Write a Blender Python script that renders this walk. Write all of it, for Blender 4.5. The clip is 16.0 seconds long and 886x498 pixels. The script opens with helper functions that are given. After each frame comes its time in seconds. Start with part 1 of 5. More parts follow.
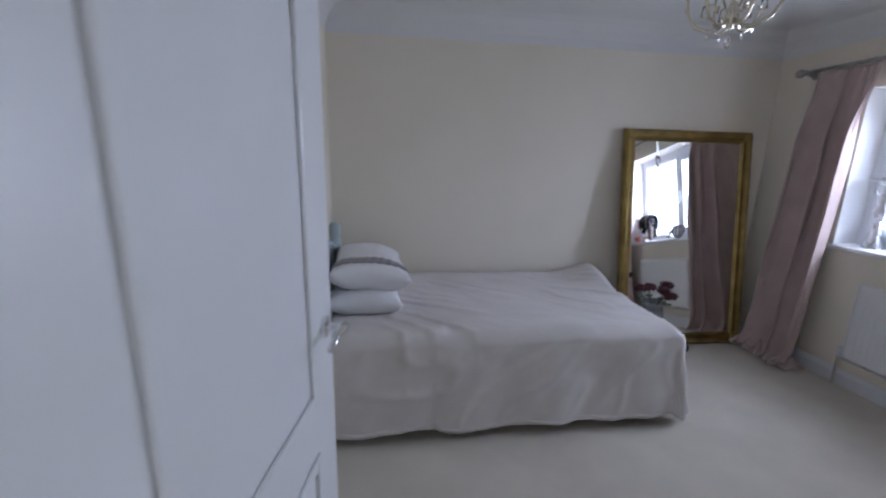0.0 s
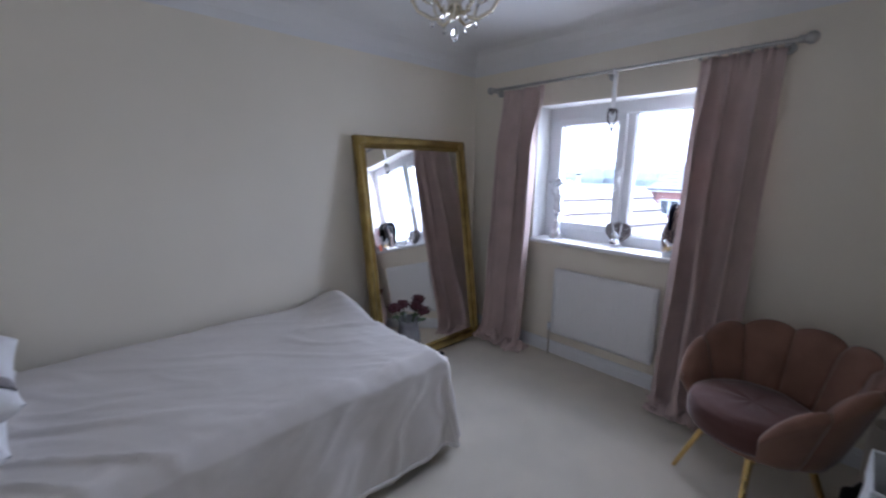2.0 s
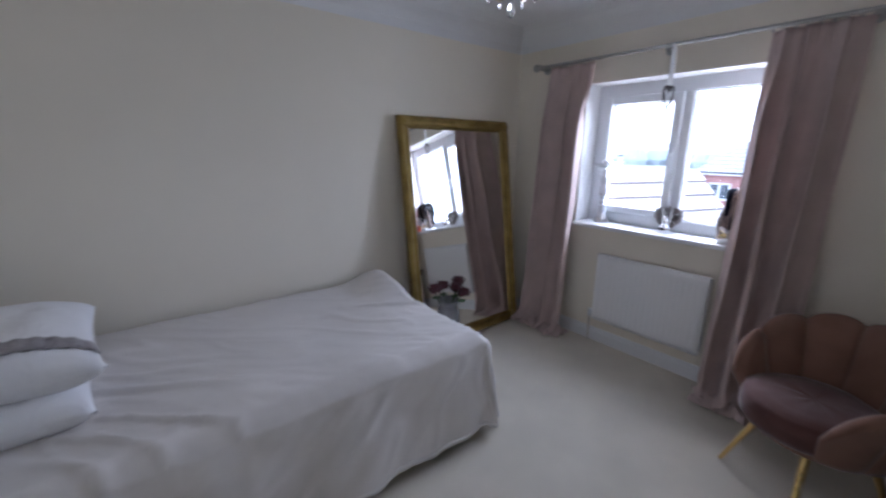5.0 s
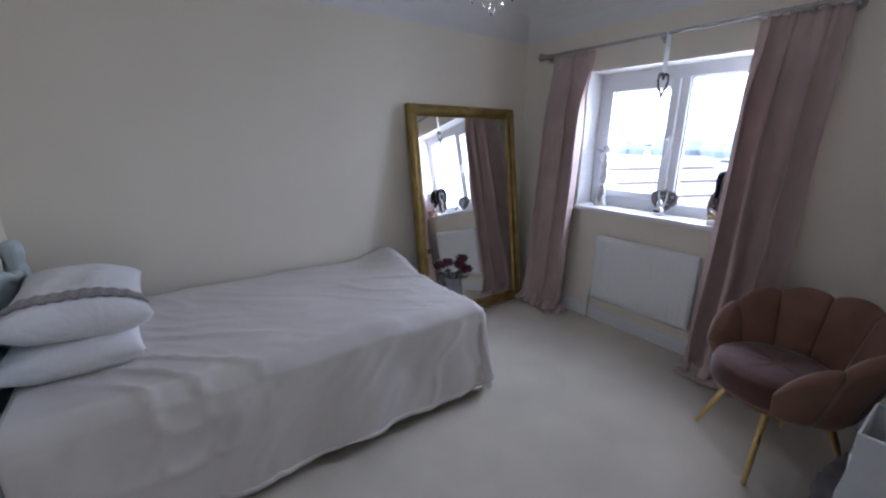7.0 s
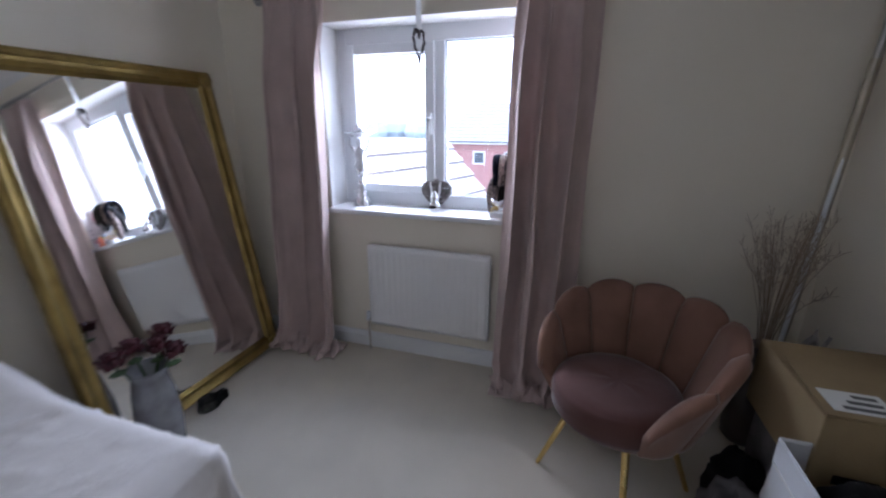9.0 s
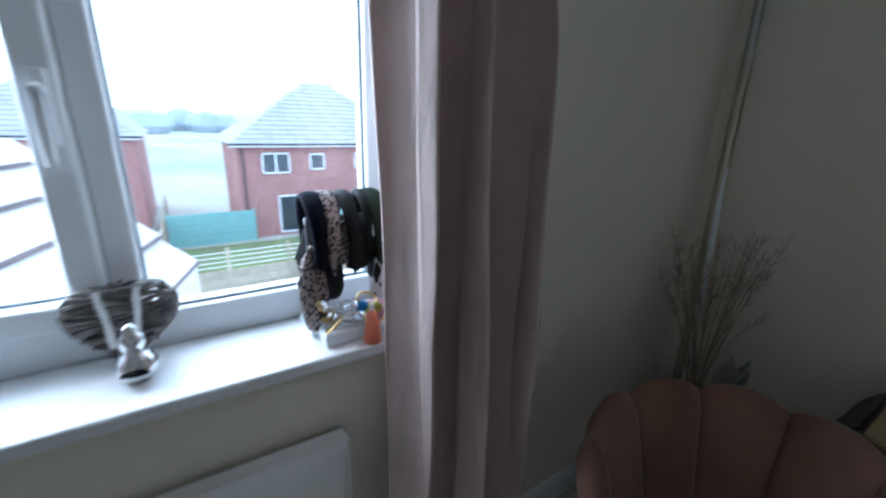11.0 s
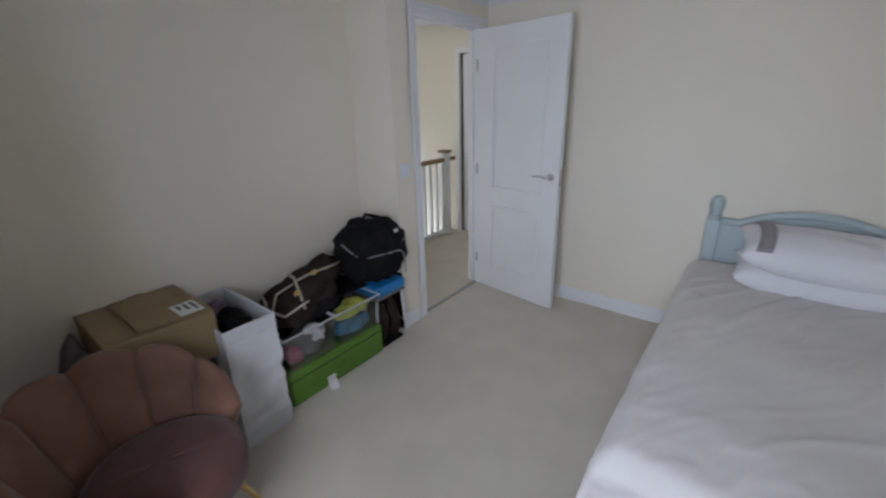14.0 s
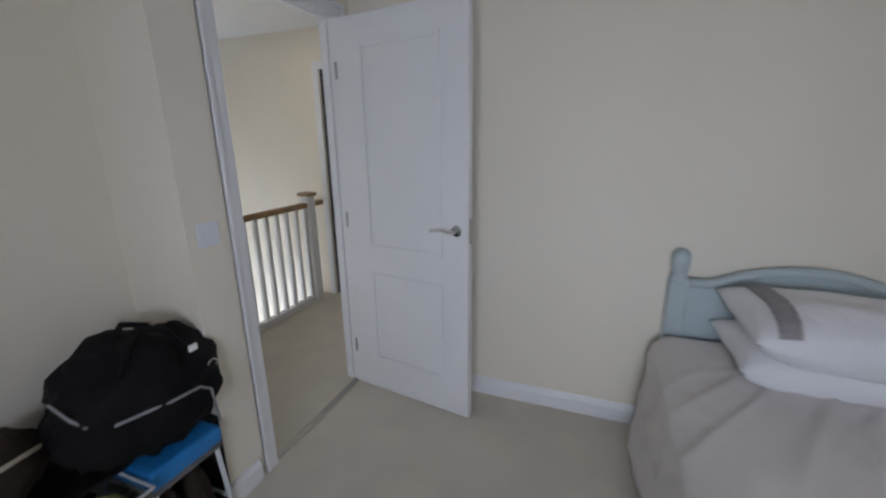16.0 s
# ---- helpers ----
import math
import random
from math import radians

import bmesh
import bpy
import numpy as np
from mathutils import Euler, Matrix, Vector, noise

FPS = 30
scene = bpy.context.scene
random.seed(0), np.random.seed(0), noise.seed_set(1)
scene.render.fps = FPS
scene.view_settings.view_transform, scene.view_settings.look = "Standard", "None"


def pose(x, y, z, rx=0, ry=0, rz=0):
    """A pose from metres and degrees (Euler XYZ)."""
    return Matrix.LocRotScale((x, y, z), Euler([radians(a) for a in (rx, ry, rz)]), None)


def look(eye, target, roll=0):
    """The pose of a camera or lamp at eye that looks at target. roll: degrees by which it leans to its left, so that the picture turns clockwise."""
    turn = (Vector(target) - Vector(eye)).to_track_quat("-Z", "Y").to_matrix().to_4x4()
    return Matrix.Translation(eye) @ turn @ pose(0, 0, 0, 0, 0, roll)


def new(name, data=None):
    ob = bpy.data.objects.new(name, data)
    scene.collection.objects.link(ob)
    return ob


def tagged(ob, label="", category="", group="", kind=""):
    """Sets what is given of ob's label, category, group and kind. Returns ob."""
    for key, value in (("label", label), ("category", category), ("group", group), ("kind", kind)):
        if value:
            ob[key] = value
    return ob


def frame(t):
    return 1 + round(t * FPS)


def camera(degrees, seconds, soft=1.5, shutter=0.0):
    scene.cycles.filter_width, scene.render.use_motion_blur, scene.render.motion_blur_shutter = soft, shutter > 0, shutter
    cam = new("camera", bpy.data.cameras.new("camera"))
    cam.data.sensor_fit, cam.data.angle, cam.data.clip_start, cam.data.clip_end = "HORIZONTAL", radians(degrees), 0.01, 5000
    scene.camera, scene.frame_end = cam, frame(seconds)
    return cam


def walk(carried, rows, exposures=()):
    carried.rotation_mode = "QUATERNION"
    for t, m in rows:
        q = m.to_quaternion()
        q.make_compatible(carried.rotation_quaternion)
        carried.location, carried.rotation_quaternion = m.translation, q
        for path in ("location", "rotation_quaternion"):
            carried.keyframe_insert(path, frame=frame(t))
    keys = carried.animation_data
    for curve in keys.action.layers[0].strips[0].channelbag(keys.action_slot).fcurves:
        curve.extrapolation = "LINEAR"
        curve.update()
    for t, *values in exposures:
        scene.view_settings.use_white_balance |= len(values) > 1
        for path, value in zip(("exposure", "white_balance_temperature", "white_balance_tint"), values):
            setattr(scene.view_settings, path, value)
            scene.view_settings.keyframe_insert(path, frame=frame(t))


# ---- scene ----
cam = camera(95.3, 16.0, soft=2.2, shutter=0.4)
PATH = [
    (0, (0.582, -0.228, 1.391), (0.838, 1.7, 0.945), 1.4),
    (0.5, (0.615, 0.008, 1.399), (1.114, 1.877, 0.984), 1.4),
    (1, (0.632, 0.136, 1.403), (1.454, 1.884, 0.947), 0.9),
    (1.5, (0.761, 0.232, 1.417), (1.851, 1.857, 1.001), 0.8),
    (2, (0.841, 0.253, 1.413), (2.187, 1.679, 1.019), 0.5),
    (2.5, (0.857, 0.219, 1.421), (2.434, 1.375, 0.998), 0.2),
    (3, (0.854, 0.184, 1.423), (2.603, 1.058, 1.002), -0.2),
    (3.5, (0.859, 0.2, 1.421), (2.669, 0.912, 0.956), -0.3),
    (4, (0.845, 0.251, 1.422), (2.56, 1.152, 0.928), 0.1),
    (4.5, (0.832, 0.288, 1.404), (2.325, 1.525, 0.913), 0.6),
    (5, (0.804, 0.287, 1.415), (2.012, 1.805, 0.929), 0.7),
    (5.2, (0.809, 0.27, 1.43), (1.911, 1.863, 0.935), 0.5),
    (7.3, (0.761, 0.039, 1.376), (1.89, 1.596, 0.829), 0.5),
    (7.5, (0.79, 0.068, 1.369), (2.003, 1.559, 0.815), 0.5),
    (8, (0.972, 0.245, 1.371), (2.415, 1.51, 0.809), 0.4),
    (8.5, (1.176, 0.419, 1.354), (2.837, 1.378, 0.79), 0.3),
    (8.7, (1.277, 0.531, 1.357), (3.014, 1.338, 0.78), 0.3),
    (10.8, (2.588, 1.291, 1.377), (4.299, 0.457, 0.763), 0.9),
    (11, (2.724, 1.303, 1.357), (4.331, 0.273, 0.758), 1.8),
    (11.5, (2.925, 1.284, 1.386), (4.152, -0.186, 0.811), 0.5),
    (12, (2.994, 1.369, 1.388), (3.525, -0.497, 0.903), -1.6),
    (12.5, (3.086, 1.495, 1.412), (2.839, -0.433, 0.939), -2.4),
    (13, (3.063, 1.614, 1.474), (2.253, -0.114, 0.878), -2.4),
    (13.5, (3.066, 1.711, 1.485), (1.839, 0.284, 0.807), -1.9),
    (14, (3.068, 1.779, 1.496), (1.585, 0.622, 0.817), -1.5),
    (14.5, (3.001, 1.809, 1.493), (1.344, 0.922, 0.81), -1.0),
    (15, (2.856, 1.764, 1.478), (1.075, 1.102, 0.852), -0.7),
    (15.5, (2.541, 1.521, 1.433), (0.707, 0.944, 0.882), -0.3),
    (16, (2.16, 1.275, 1.406), (0.359, 0.576, 0.889), -0.8),
]
EXPOSE = [(0, 0.52, 5680, 22), (1.5, 0.5, 5700, 22), (3.5, 0.5, 5700, 22), (8.7, 0.53, 5750, 22), (10.8, 0.06, 5450, 8), (11.5, -0.18, 5280, 6), (12.1, -0.26, 5280, 6), (12.5, 0.08, 5450, 7), (13.0, 0.50, 6000, 13), (14.0, 0.57, 6080, 17), (16, 0.42, 6150, 19)]
walk(cam, [(t, look(eye, target, roll)) for t, eye, target, roll in PATH], EXPOSE)

# ---- world, sun, large lights ----
world = bpy.data.worlds.new("world")
scene.world = world
world.use_nodes = True
wn = world.node_tree.nodes
sky = wn.new("ShaderNodeTexSky")
sky.sky_type = "NISHITA"
sky.sun_disc = False
sky.sun_elevation, sky.sun_rotation = radians(35), radians(60)
sky.air_density, sky.dust_density, sky.ozone_density = 1.0, 4.0, 1.0
haze = wn.new("ShaderNodeMixRGB")
haze.inputs[0].default_value = 0.75
haze.inputs[2].default_value = (27.0, 33.0, 40.5, 1)
world.node_tree.links.new(sky.outputs[0], haze.inputs[1])
world.node_tree.links.new(haze.outputs[0], wn["Background"].inputs[0])
wn["Background"].inputs[1].default_value = 0.115


def lamp(name, kind, m, energy, colour, **settings):
    data = bpy.data.lights.new(name, kind)
    data.energy, data.color = energy, colour
    for key, value in settings.items():
        if key == "size":
            data.size = value
        elif key == "size_y":
            data.shape, data.size_y = "RECTANGLE", value
        elif key == "spread":
            data.spread = value
        elif key == "angle":
            data.angle = value
    ob = new(name, data)
    ob.matrix_world = m
    return ob


lamp("sun", "SUN", look((0, 0, 0), (-0.55, -0.6, -0.75)), 1.2, (1.0, 0.97, 0.93), angle=radians(20))
# sky light that enters by the window; the landing lamp is an added fill
lamp("window_light", "AREA", look((4.12, 1.60, 1.48), (2.4, 0.98, 1.02)), 51, (0.82, 0.92, 1.0), size=1.4, size_y=1.1, spread=radians(172))
lamp("landing_fill", "AREA", look((-0.1, -1.0, 2.28), (-0.1, -0.95, 0.0)), 1.15, (1.0, 0.92, 0.74), size=0.9, size_y=0.7)


# ---- materials ----
def node_mat(name, colour, rough=0.7, metal=0.0, vary=0.06, scale=6.0, bump=0.0, bump_scale=120.0, second=None,
             spec=0.5, sheen=0.0, fine=0.0, per_object=0.0):
    """A surface with colour drift at two scales and fine relief."""
    m = bpy.data.materials.new(name)
    m.use_nodes = True
    nt = m.node_tree
    n, l = nt.nodes, nt.links
    b = n["Principled BSDF"]
    b.inputs["Roughness"].default_value, b.inputs["Metallic"].default_value = rough, metal
    b.inputs["Specular IOR Level"].default_value = spec
    if sheen:
        b.inputs["Sheen Weight"].default_value = sheen
        b.inputs["Sheen Roughness"].default_value = 0.4
    co = n.new("ShaderNodeTexCoord")
    t1 = n.new("ShaderNodeTexNoise")
    t1.inputs["Scale"].default_value, t1.inputs["Detail"].default_value = scale, 5
    l.new(co.outputs["Object"], t1.inputs["Vector"])
    t2 = n.new("ShaderNodeTexNoise")
    t2.inputs["Scale"].default_value, t2.inputs["Detail"].default_value = bump_scale, 3
    l.new(co.outputs["Object"], t2.inputs["Vector"])
    mix = n.new("ShaderNodeMixRGB")
    other = second or tuple(c * (1 - vary * 2) for c in colour)
    mix.inputs[1].default_value, mix.inputs[2].default_value = (*colour, 1), (*other, 1)
    ramp = n.new("ShaderNodeMapRange")
    ramp.inputs[1].default_value, ramp.inputs[2].default_value = 0.35, 0.68
    l.new(t1.outputs[0], ramp.inputs[0])
    l.new(ramp.outputs[0], mix.inputs[0])
    out = mix.outputs[0]
    if fine:
        fm = n.new("ShaderNodeMixRGB")
        fm.blend_type = "MULTIPLY"
        fm.inputs[2].default_value = (1 - fine, 1 - fine, 1 - fine, 1)
        l.new(t2.outputs[0], fm.inputs[0])
        l.new(out, fm.inputs[1])
        out = fm.outputs[0]
    if per_object:
        info = n.new("ShaderNodeObjectInfo")
        hs = n.new("ShaderNodeHueSaturation")
        mr = n.new("ShaderNodeMapRange")
        mr.inputs[3].default_value, mr.inputs[4].default_value = 1 - per_object, 1 + per_object
        l.new(info.outputs["Random"], mr.inputs[0])
        l.new(mr.outputs[0], hs.inputs["Value"])
        l.new(out, hs.inputs["Color"])
        out = hs.outputs[0]
    l.new(out, b.inputs["Base Color"])
    rr = n.new("ShaderNodeMapRange")
    rr.inputs[3].default_value, rr.inputs[4].default_value = max(rough - 0.08, 0.02), min(rough + 0.08, 1)
    l.new(t1.outputs[0], rr.inputs[0])
    l.new(rr.outputs[0], b.inputs["Roughness"])
    if bump:
        bn = n.new("ShaderNodeBump")
        bn.inputs["Strength"].default_value, bn.inputs["Distance"].default_value = bump, 0.01
        l.new(t2.outputs[0], bn.inputs["Height"])
        l.new(bn.outputs[0], b.inputs["Normal"])
    return m


def weave_mat(name, colour, second, spots=None, spot_scale=30.0, size=0.2):
    """Cloth with a pattern of spots."""
    m = node_mat(name, colour, 0.85, bump=0.2, bump_scale=400)
    n, l = m.node_tree.nodes, m.node_tree.links
    v = n.new("ShaderNodeTexVoronoi")
    v.inputs["Scale"].default_value = spot_scale
    co = n.new("ShaderNodeTexCoord")
    l.new(co.outputs["Object"], v.inputs["Vector"])
    lt = n.new("ShaderNodeMath")
    lt.operation = "LESS_THAN"
    lt.inputs[1].default_value = size
    l.new(v.outputs["Distance"], lt.inputs[0])
    mx = n.new("ShaderNodeMixRGB")
    mx.inputs[1].default_value, mx.inputs[2].default_value = (*colour, 1), (*second, 1)
    l.new(lt.outputs[0], mx.inputs[0])
    l.new(mx.outputs[0], n["Principled BSDF"].inputs["Base Color"])
    return m


def glass_mat(name, colour=(1, 1, 1), rough=0.0, ior=1.45, thin=True, gloss=0.035):
    m = bpy.data.materials.new(name)
    m.use_nodes = True
    n, l = m.node_tree.nodes, m.node_tree.links
    if thin:
        n.remove(n["Principled BSDF"])
        tr, gl, mix = (n.new("ShaderNode" + k) for k in ("BsdfTransparent", "BsdfGlossy", "MixShader"))
        tr.inputs[0].default_value = (*colour, 1)
        gl.inputs["Roughness"].default_value = rough
        mix.inputs[0].default_value = gloss
        l.new(tr.outputs[0], mix.inputs[1])
        l.new(gl.outputs[0], mix.inputs[2])
        l.new(mix.outputs[0], n["Material Output"].inputs[0])
    else:
        b = n["Principled BSDF"]
        b.inputs["Base Color"].default_value = (*colour, 1)
        b.inputs["Transmission Weight"].default_value = 1.0
        b.inputs["Roughness"].default_value, b.inputs["IOR"].default_value = rough, ior
    return m


WALL = node_mat("wall_paint", (0.855, 0.79, 0.67), 0.75, vary=0.02, scale=1.5, bump=0.06, bump_scale=260, spec=0.3)
CEIL = node_mat("ceiling_paint", (0.81, 0.80, 0.785), 0.85, vary=0.02, scale=1.2, bump=0.08, bump_scale=200, spec=0.2)
CARPET = node_mat("carpet_pile", (0.90, 0.82, 0.685), 0.95, vary=0.045, scale=4, bump=0.9, bump_scale=420, spec=0.1, sheen=0.3, fine=0.10)
WHITE = node_mat("white_gloss_paint", (0.82, 0.82, 0.82), 0.35, vary=0.015, scale=4, bump=0.03, bump_scale=60)

def creases(m, scale, strength, stretch=(1.0, 1.0, 1.0)):
    """Adds soft rumples at hand size to a cloth."""
    n, l = m.node_tree.nodes, m.node_tree.links
    co, mp, t, bn = (n.new("ShaderNode" + k) for k in ("TexCoord", "Mapping", "TexNoise", "Bump"))
    mp.inputs["Scale"].default_value = stretch
    t.inputs["Scale"].default_value, t.inputs["Detail"].default_value = scale, 3
    t.inputs["Distortion"].default_value = 1.2
    l.new(co.outputs["Object"], mp.inputs[0])
    l.new(mp.outputs[0], t.inputs["Vector"])
    l.new(t.outputs[0], bn.inputs["Height"])
    bn.inputs["Strength"].default_value, bn.inputs["Distance"].default_value = strength, 0.03
    b = n["Principled BSDF"]
    if b.inputs["Normal"].links:
        l.new(b.inputs["Normal"].links[0].from_socket, bn.inputs["Normal"])
    l.new(bn.outputs[0], b.inputs["Normal"])


UPVC = node_mat("white_plastic_frame", (0.78, 0.80, 0.82), 0.3, vary=0.01, scale=3)
RADIATOR = node_mat("radiator_enamel", (0.84, 0.83, 0.82), 0.35, vary=0.01, scale=3)
SHEET = node_mat("bedspread_cotton", (0.73, 0.685, 0.655), 0.9, vary=0.03, scale=3, bump=0.25, bump_scale=500, spec=0.2, sheen=0.2)
PILLOW = node_mat("pillow_cotton", (0.84, 0.83, 0.84), 0.85, vary=0.02, scale=5, bump=0.2, bump_scale=400, spec=0.2)
TRIM = node_mat("grey_sequin_trim", (0.42, 0.39, 0.40), 0.5, vary=0.2, scale=160, bump=0.6, bump_scale=300)
creases(SHEET, 4.5, 0.22, (0.35, 1.5, 0.6))
creases(PILLOW, 9.0, 0.3)
HEADBOARD = node_mat("pale_blue_wood_paint", (0.47, 0.55, 0.56), 0.45, vary=0.03, scale=5, bump=0.05, bump_scale=90)
VELVET = node_mat("pink_velvet_curtain", (0.66, 0.515, 0.475), 0.85, vary=0.07, scale=5, bump=0.12, bump_scale=500, spec=0.2, sheen=0.22)
def translucent(m, weight):
    """Lets some of the light behind a cloth through."""
    n, l = m.node_tree.nodes, m.node_tree.links
    tr, mix = n.new("ShaderNodeBsdfTranslucent"), n.new("ShaderNodeMixShader")
    b = n["Principled BSDF"]
    l.new(b.inputs["Base Color"].links[0].from_socket, tr.inputs[0])
    mix.inputs[0].default_value = weight
    l.new(b.outputs[0], mix.inputs[1])
    l.new(tr.outputs[0], mix.inputs[2])
    l.new(mix.outputs[0], n["Material Output"].inputs[0])


creases(VELVET, 9.0, 0.35, (1.0, 1.0, 0.35))
translucent(VELVET, 0.10)
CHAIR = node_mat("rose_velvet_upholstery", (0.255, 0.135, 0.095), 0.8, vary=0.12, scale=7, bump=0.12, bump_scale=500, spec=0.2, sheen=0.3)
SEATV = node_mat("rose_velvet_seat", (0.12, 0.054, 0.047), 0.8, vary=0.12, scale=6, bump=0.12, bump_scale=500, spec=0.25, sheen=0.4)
GOLD = node_mat("antique_gilt", (0.46, 0.33, 0.105), 0.36, 0.8, vary=0.2, scale=9, bump=0.2, bump_scale=110, second=(0.27, 0.185, 0.06), fine=0.25)
BRASS = node_mat("brushed_brass", (0.78, 0.56, 0.22), 0.3, 1.0, vary=0.05, scale=9)
STEEL = node_mat("brushed_steel", (0.48, 0.47, 0.45), 0.32, 1.0, vary=0.08, scale=9)
CHROME = node_mat("polished_chrome", (0.80, 0.81, 0.82), 0.1, 1.0, vary=0.03, scale=9)
SILVER = node_mat("silver_figure", (0.72, 0.73, 0.75), 0.28, 0.9, vary=0.1, scale=20, bump=0.2, bump_scale=80)
MIRROR = node_mat("mirror_glass", (0.93, 0.94, 0.94), 0.02, 1.0, vary=0.0, scale=1)
MIRROR.node_tree.nodes["Principled BSDF"].inputs["Roughness"].default_value = 0.0
for _l in list(MIRROR.node_tree.links):
    if _l.to_socket.name == "Roughness":
        MIRROR.node_tree.links.remove(_l)
NEAR_BLACK = node_mat("near_black", (0.05, 0.05, 0.055), 0.6)
GASKET2 = node_mat("grey_gasket", (0.22, 0.25, 0.27), 0.6)
GLASS = glass_mat("window_glass")
CRYSTAL = glass_mat("crystal_drop", (1, 1, 1), 0.0, 1.5, thin=False)


# ---- building helpers ----
def thing(name, loc=(0, 0, 0), label="", category="", group="", kind="", rz=0.0):
    ob = new(name)
    ob.empty_display_size = 0.05
    ob.matrix_world = pose(*loc, 0, 0, rz)
    return tagged(ob, label, category, group, kind)


def finish(bm, name, mat, smooth=False):
    me = bpy.data.meshes.new(name)
    bmesh.ops.recalc_face_normals(bm, faces=bm.faces[:])
    if smooth:
        for f in bm.faces:
            f.smooth = True
    bm.to_mesh(me)
    bm.free()
    me.materials.append(mat)
    return me


def part(name, bm, mat, parent=None, label="", smooth=False):
    ob = new(name, finish(bm, name, mat, smooth))
    if parent:
        ob.parent = parent
    return tagged(ob, label)


def structure(name, bm, mat, label, category, smooth=False):
    return tagged(part(name, bm, mat, None, label, smooth), "", category, "", "structure")


def box(bm, x0, x1, y0, y1, z0, z1, bevel=0.0, seg=2, m=None):
    """An axis-aligned block with rounded edges."""
    mat = Matrix.Translation(((x0 + x1) / 2, (y0 + y1) / 2, (z0 + z1) / 2)) @ Matrix.Diagonal((x1 - x0, y1 - y0, z1 - z0, 1))
    if m:
        mat = m @ mat
    g = bmesh.ops.create_cube(bm, size=1, matrix=mat)
    if bevel:
        edges = list({e for v in g["verts"] for e in v.link_edges})
        bmesh.ops.bevel(bm, geom=edges, offset=bevel, segments=seg, affect="EDGES", profile=0.5)
    return bm


def block(*args, **kw):
    return box(bmesh.new(), *args, **kw)


def rod(bm, a, b, r0, r1=None, n=12, caps=True):
    a, b = Vector(a), Vector(b)
    turn = (b - a).to_track_quat("Z", "Y").to_matrix().to_4x4()
    bmesh.ops.create_cone(bm, cap_ends=caps, segments=n, radius1=r0, radius2=r0 if r1 is None else r1, depth=(b - a).length,
                          matrix=Matrix.Translation((a + b) / 2) @ turn)
    return bm


def tube(bm, pts, radius, n=8, close=False):
    """A tube along points; radius is a number or a function of 0..1."""
    pts = [Vector(p) for p in pts]
    rings = []
    ref = Vector((0, 0, 1))
    for i, p in enumerate(pts):
        q = pts[(i + 1) % len(pts)] if close or i < len(pts) - 1 else p
        o = pts[i - 1] if close or i > 0 else p
        d = (q - o).normalized()
        side = d.cross(ref)
        side = side.normalized() if side.length > 0.05 else d.cross(Vector((1, 0, 0))).normalized()
        up = side.cross(d).normalized()
        r = radius(i / max(len(pts) - 1, 1)) if callable(radius) else radius
        rings.append([bm.verts.new(p + (side * math.cos(k * math.tau / n) + up * math.sin(k * math.tau / n)) * r) for k in range(n)])
    for i in range(len(rings) if close else len(rings) - 1):
        a, b = rings[i], rings[(i + 1) % len(rings)]
        for k in range(n):
            bm.faces.new((a[k], a[(k + 1) % n], b[(k + 1) % n], b[k]))
    if not close:
        bm.faces.new(rings[0][::-1])
        bm.faces.new(rings[-1])
    return bm


def lathe(bm, profile, n=20, centre=(0, 0, 0)):
    """Turns (radius, height) pairs about the z axis."""
    c = Vector(centre)
    rings = []
    for r, z in profile:
        rings.append([bm.verts.new(c + Vector((r * math.cos(k * math.tau / n), r * math.sin(k * math.tau / n), z))) for k in range(n)])
    for a, b in zip(rings, rings[1:]):
        for k in range(n):
            bm.faces.new((a[k], a[(k + 1) % n], b[(k + 1) % n], b[k]))
    bm.faces.new(rings[0][::-1])
    bm.faces.new(rings[-1])
    return bm


def ball(bm, c, r, n=12, squash=(1, 1, 1)):
    bmesh.ops.create_uvsphere(bm, u_segments=n, v_segments=max(n // 2, 4), radius=r, matrix=Matrix.Translation(c) @ Matrix.Diagonal((*squash, 1)))
    return bm


def sheet(bm, f, nu, nv, wrap=False):
    """A grid of points f(u, v), u and v from 0 to 1."""
    grid = [[bm.verts.new(f(i / nu, j / nv)) for j in range(nv + 1)] for i in range(nu if wrap else nu + 1)]
    for i in range(nu):
        a, b = grid[i], grid[(i + 1) % len(grid)]
        for j in range(nv):
            bm.faces.new((a[j], b[j], b[j + 1], a[j + 1]))
    return grid


def thick(ob, t, offset=0.0):
    mod = ob.modifiers.new("thickness", "SOLIDIFY")
    mod.thickness, mod.offset = t, offset
    return ob


def soft(x, y, z, s=1.0, seed=0.0):
    return noise.noise(Vector((x * s + seed, y * s - seed, z * s + 2 * seed)))


# ---- the room ----
XW, XE, YN, YS, XR = 0.17, 3.495, 2.68, -0.345, 1.245   # west, east, north, recess back, return face
HC, COVE = 2.32, 0.17                                  # ceiling, height of the coving
WY0, WY1, WZ0, WZ1 = 0.85, 2.05, 0.885, 1.865           # window opening
DX0, DX1, DZ = 0.298, 1.012, 2.0                          # door opening
T = 0.085

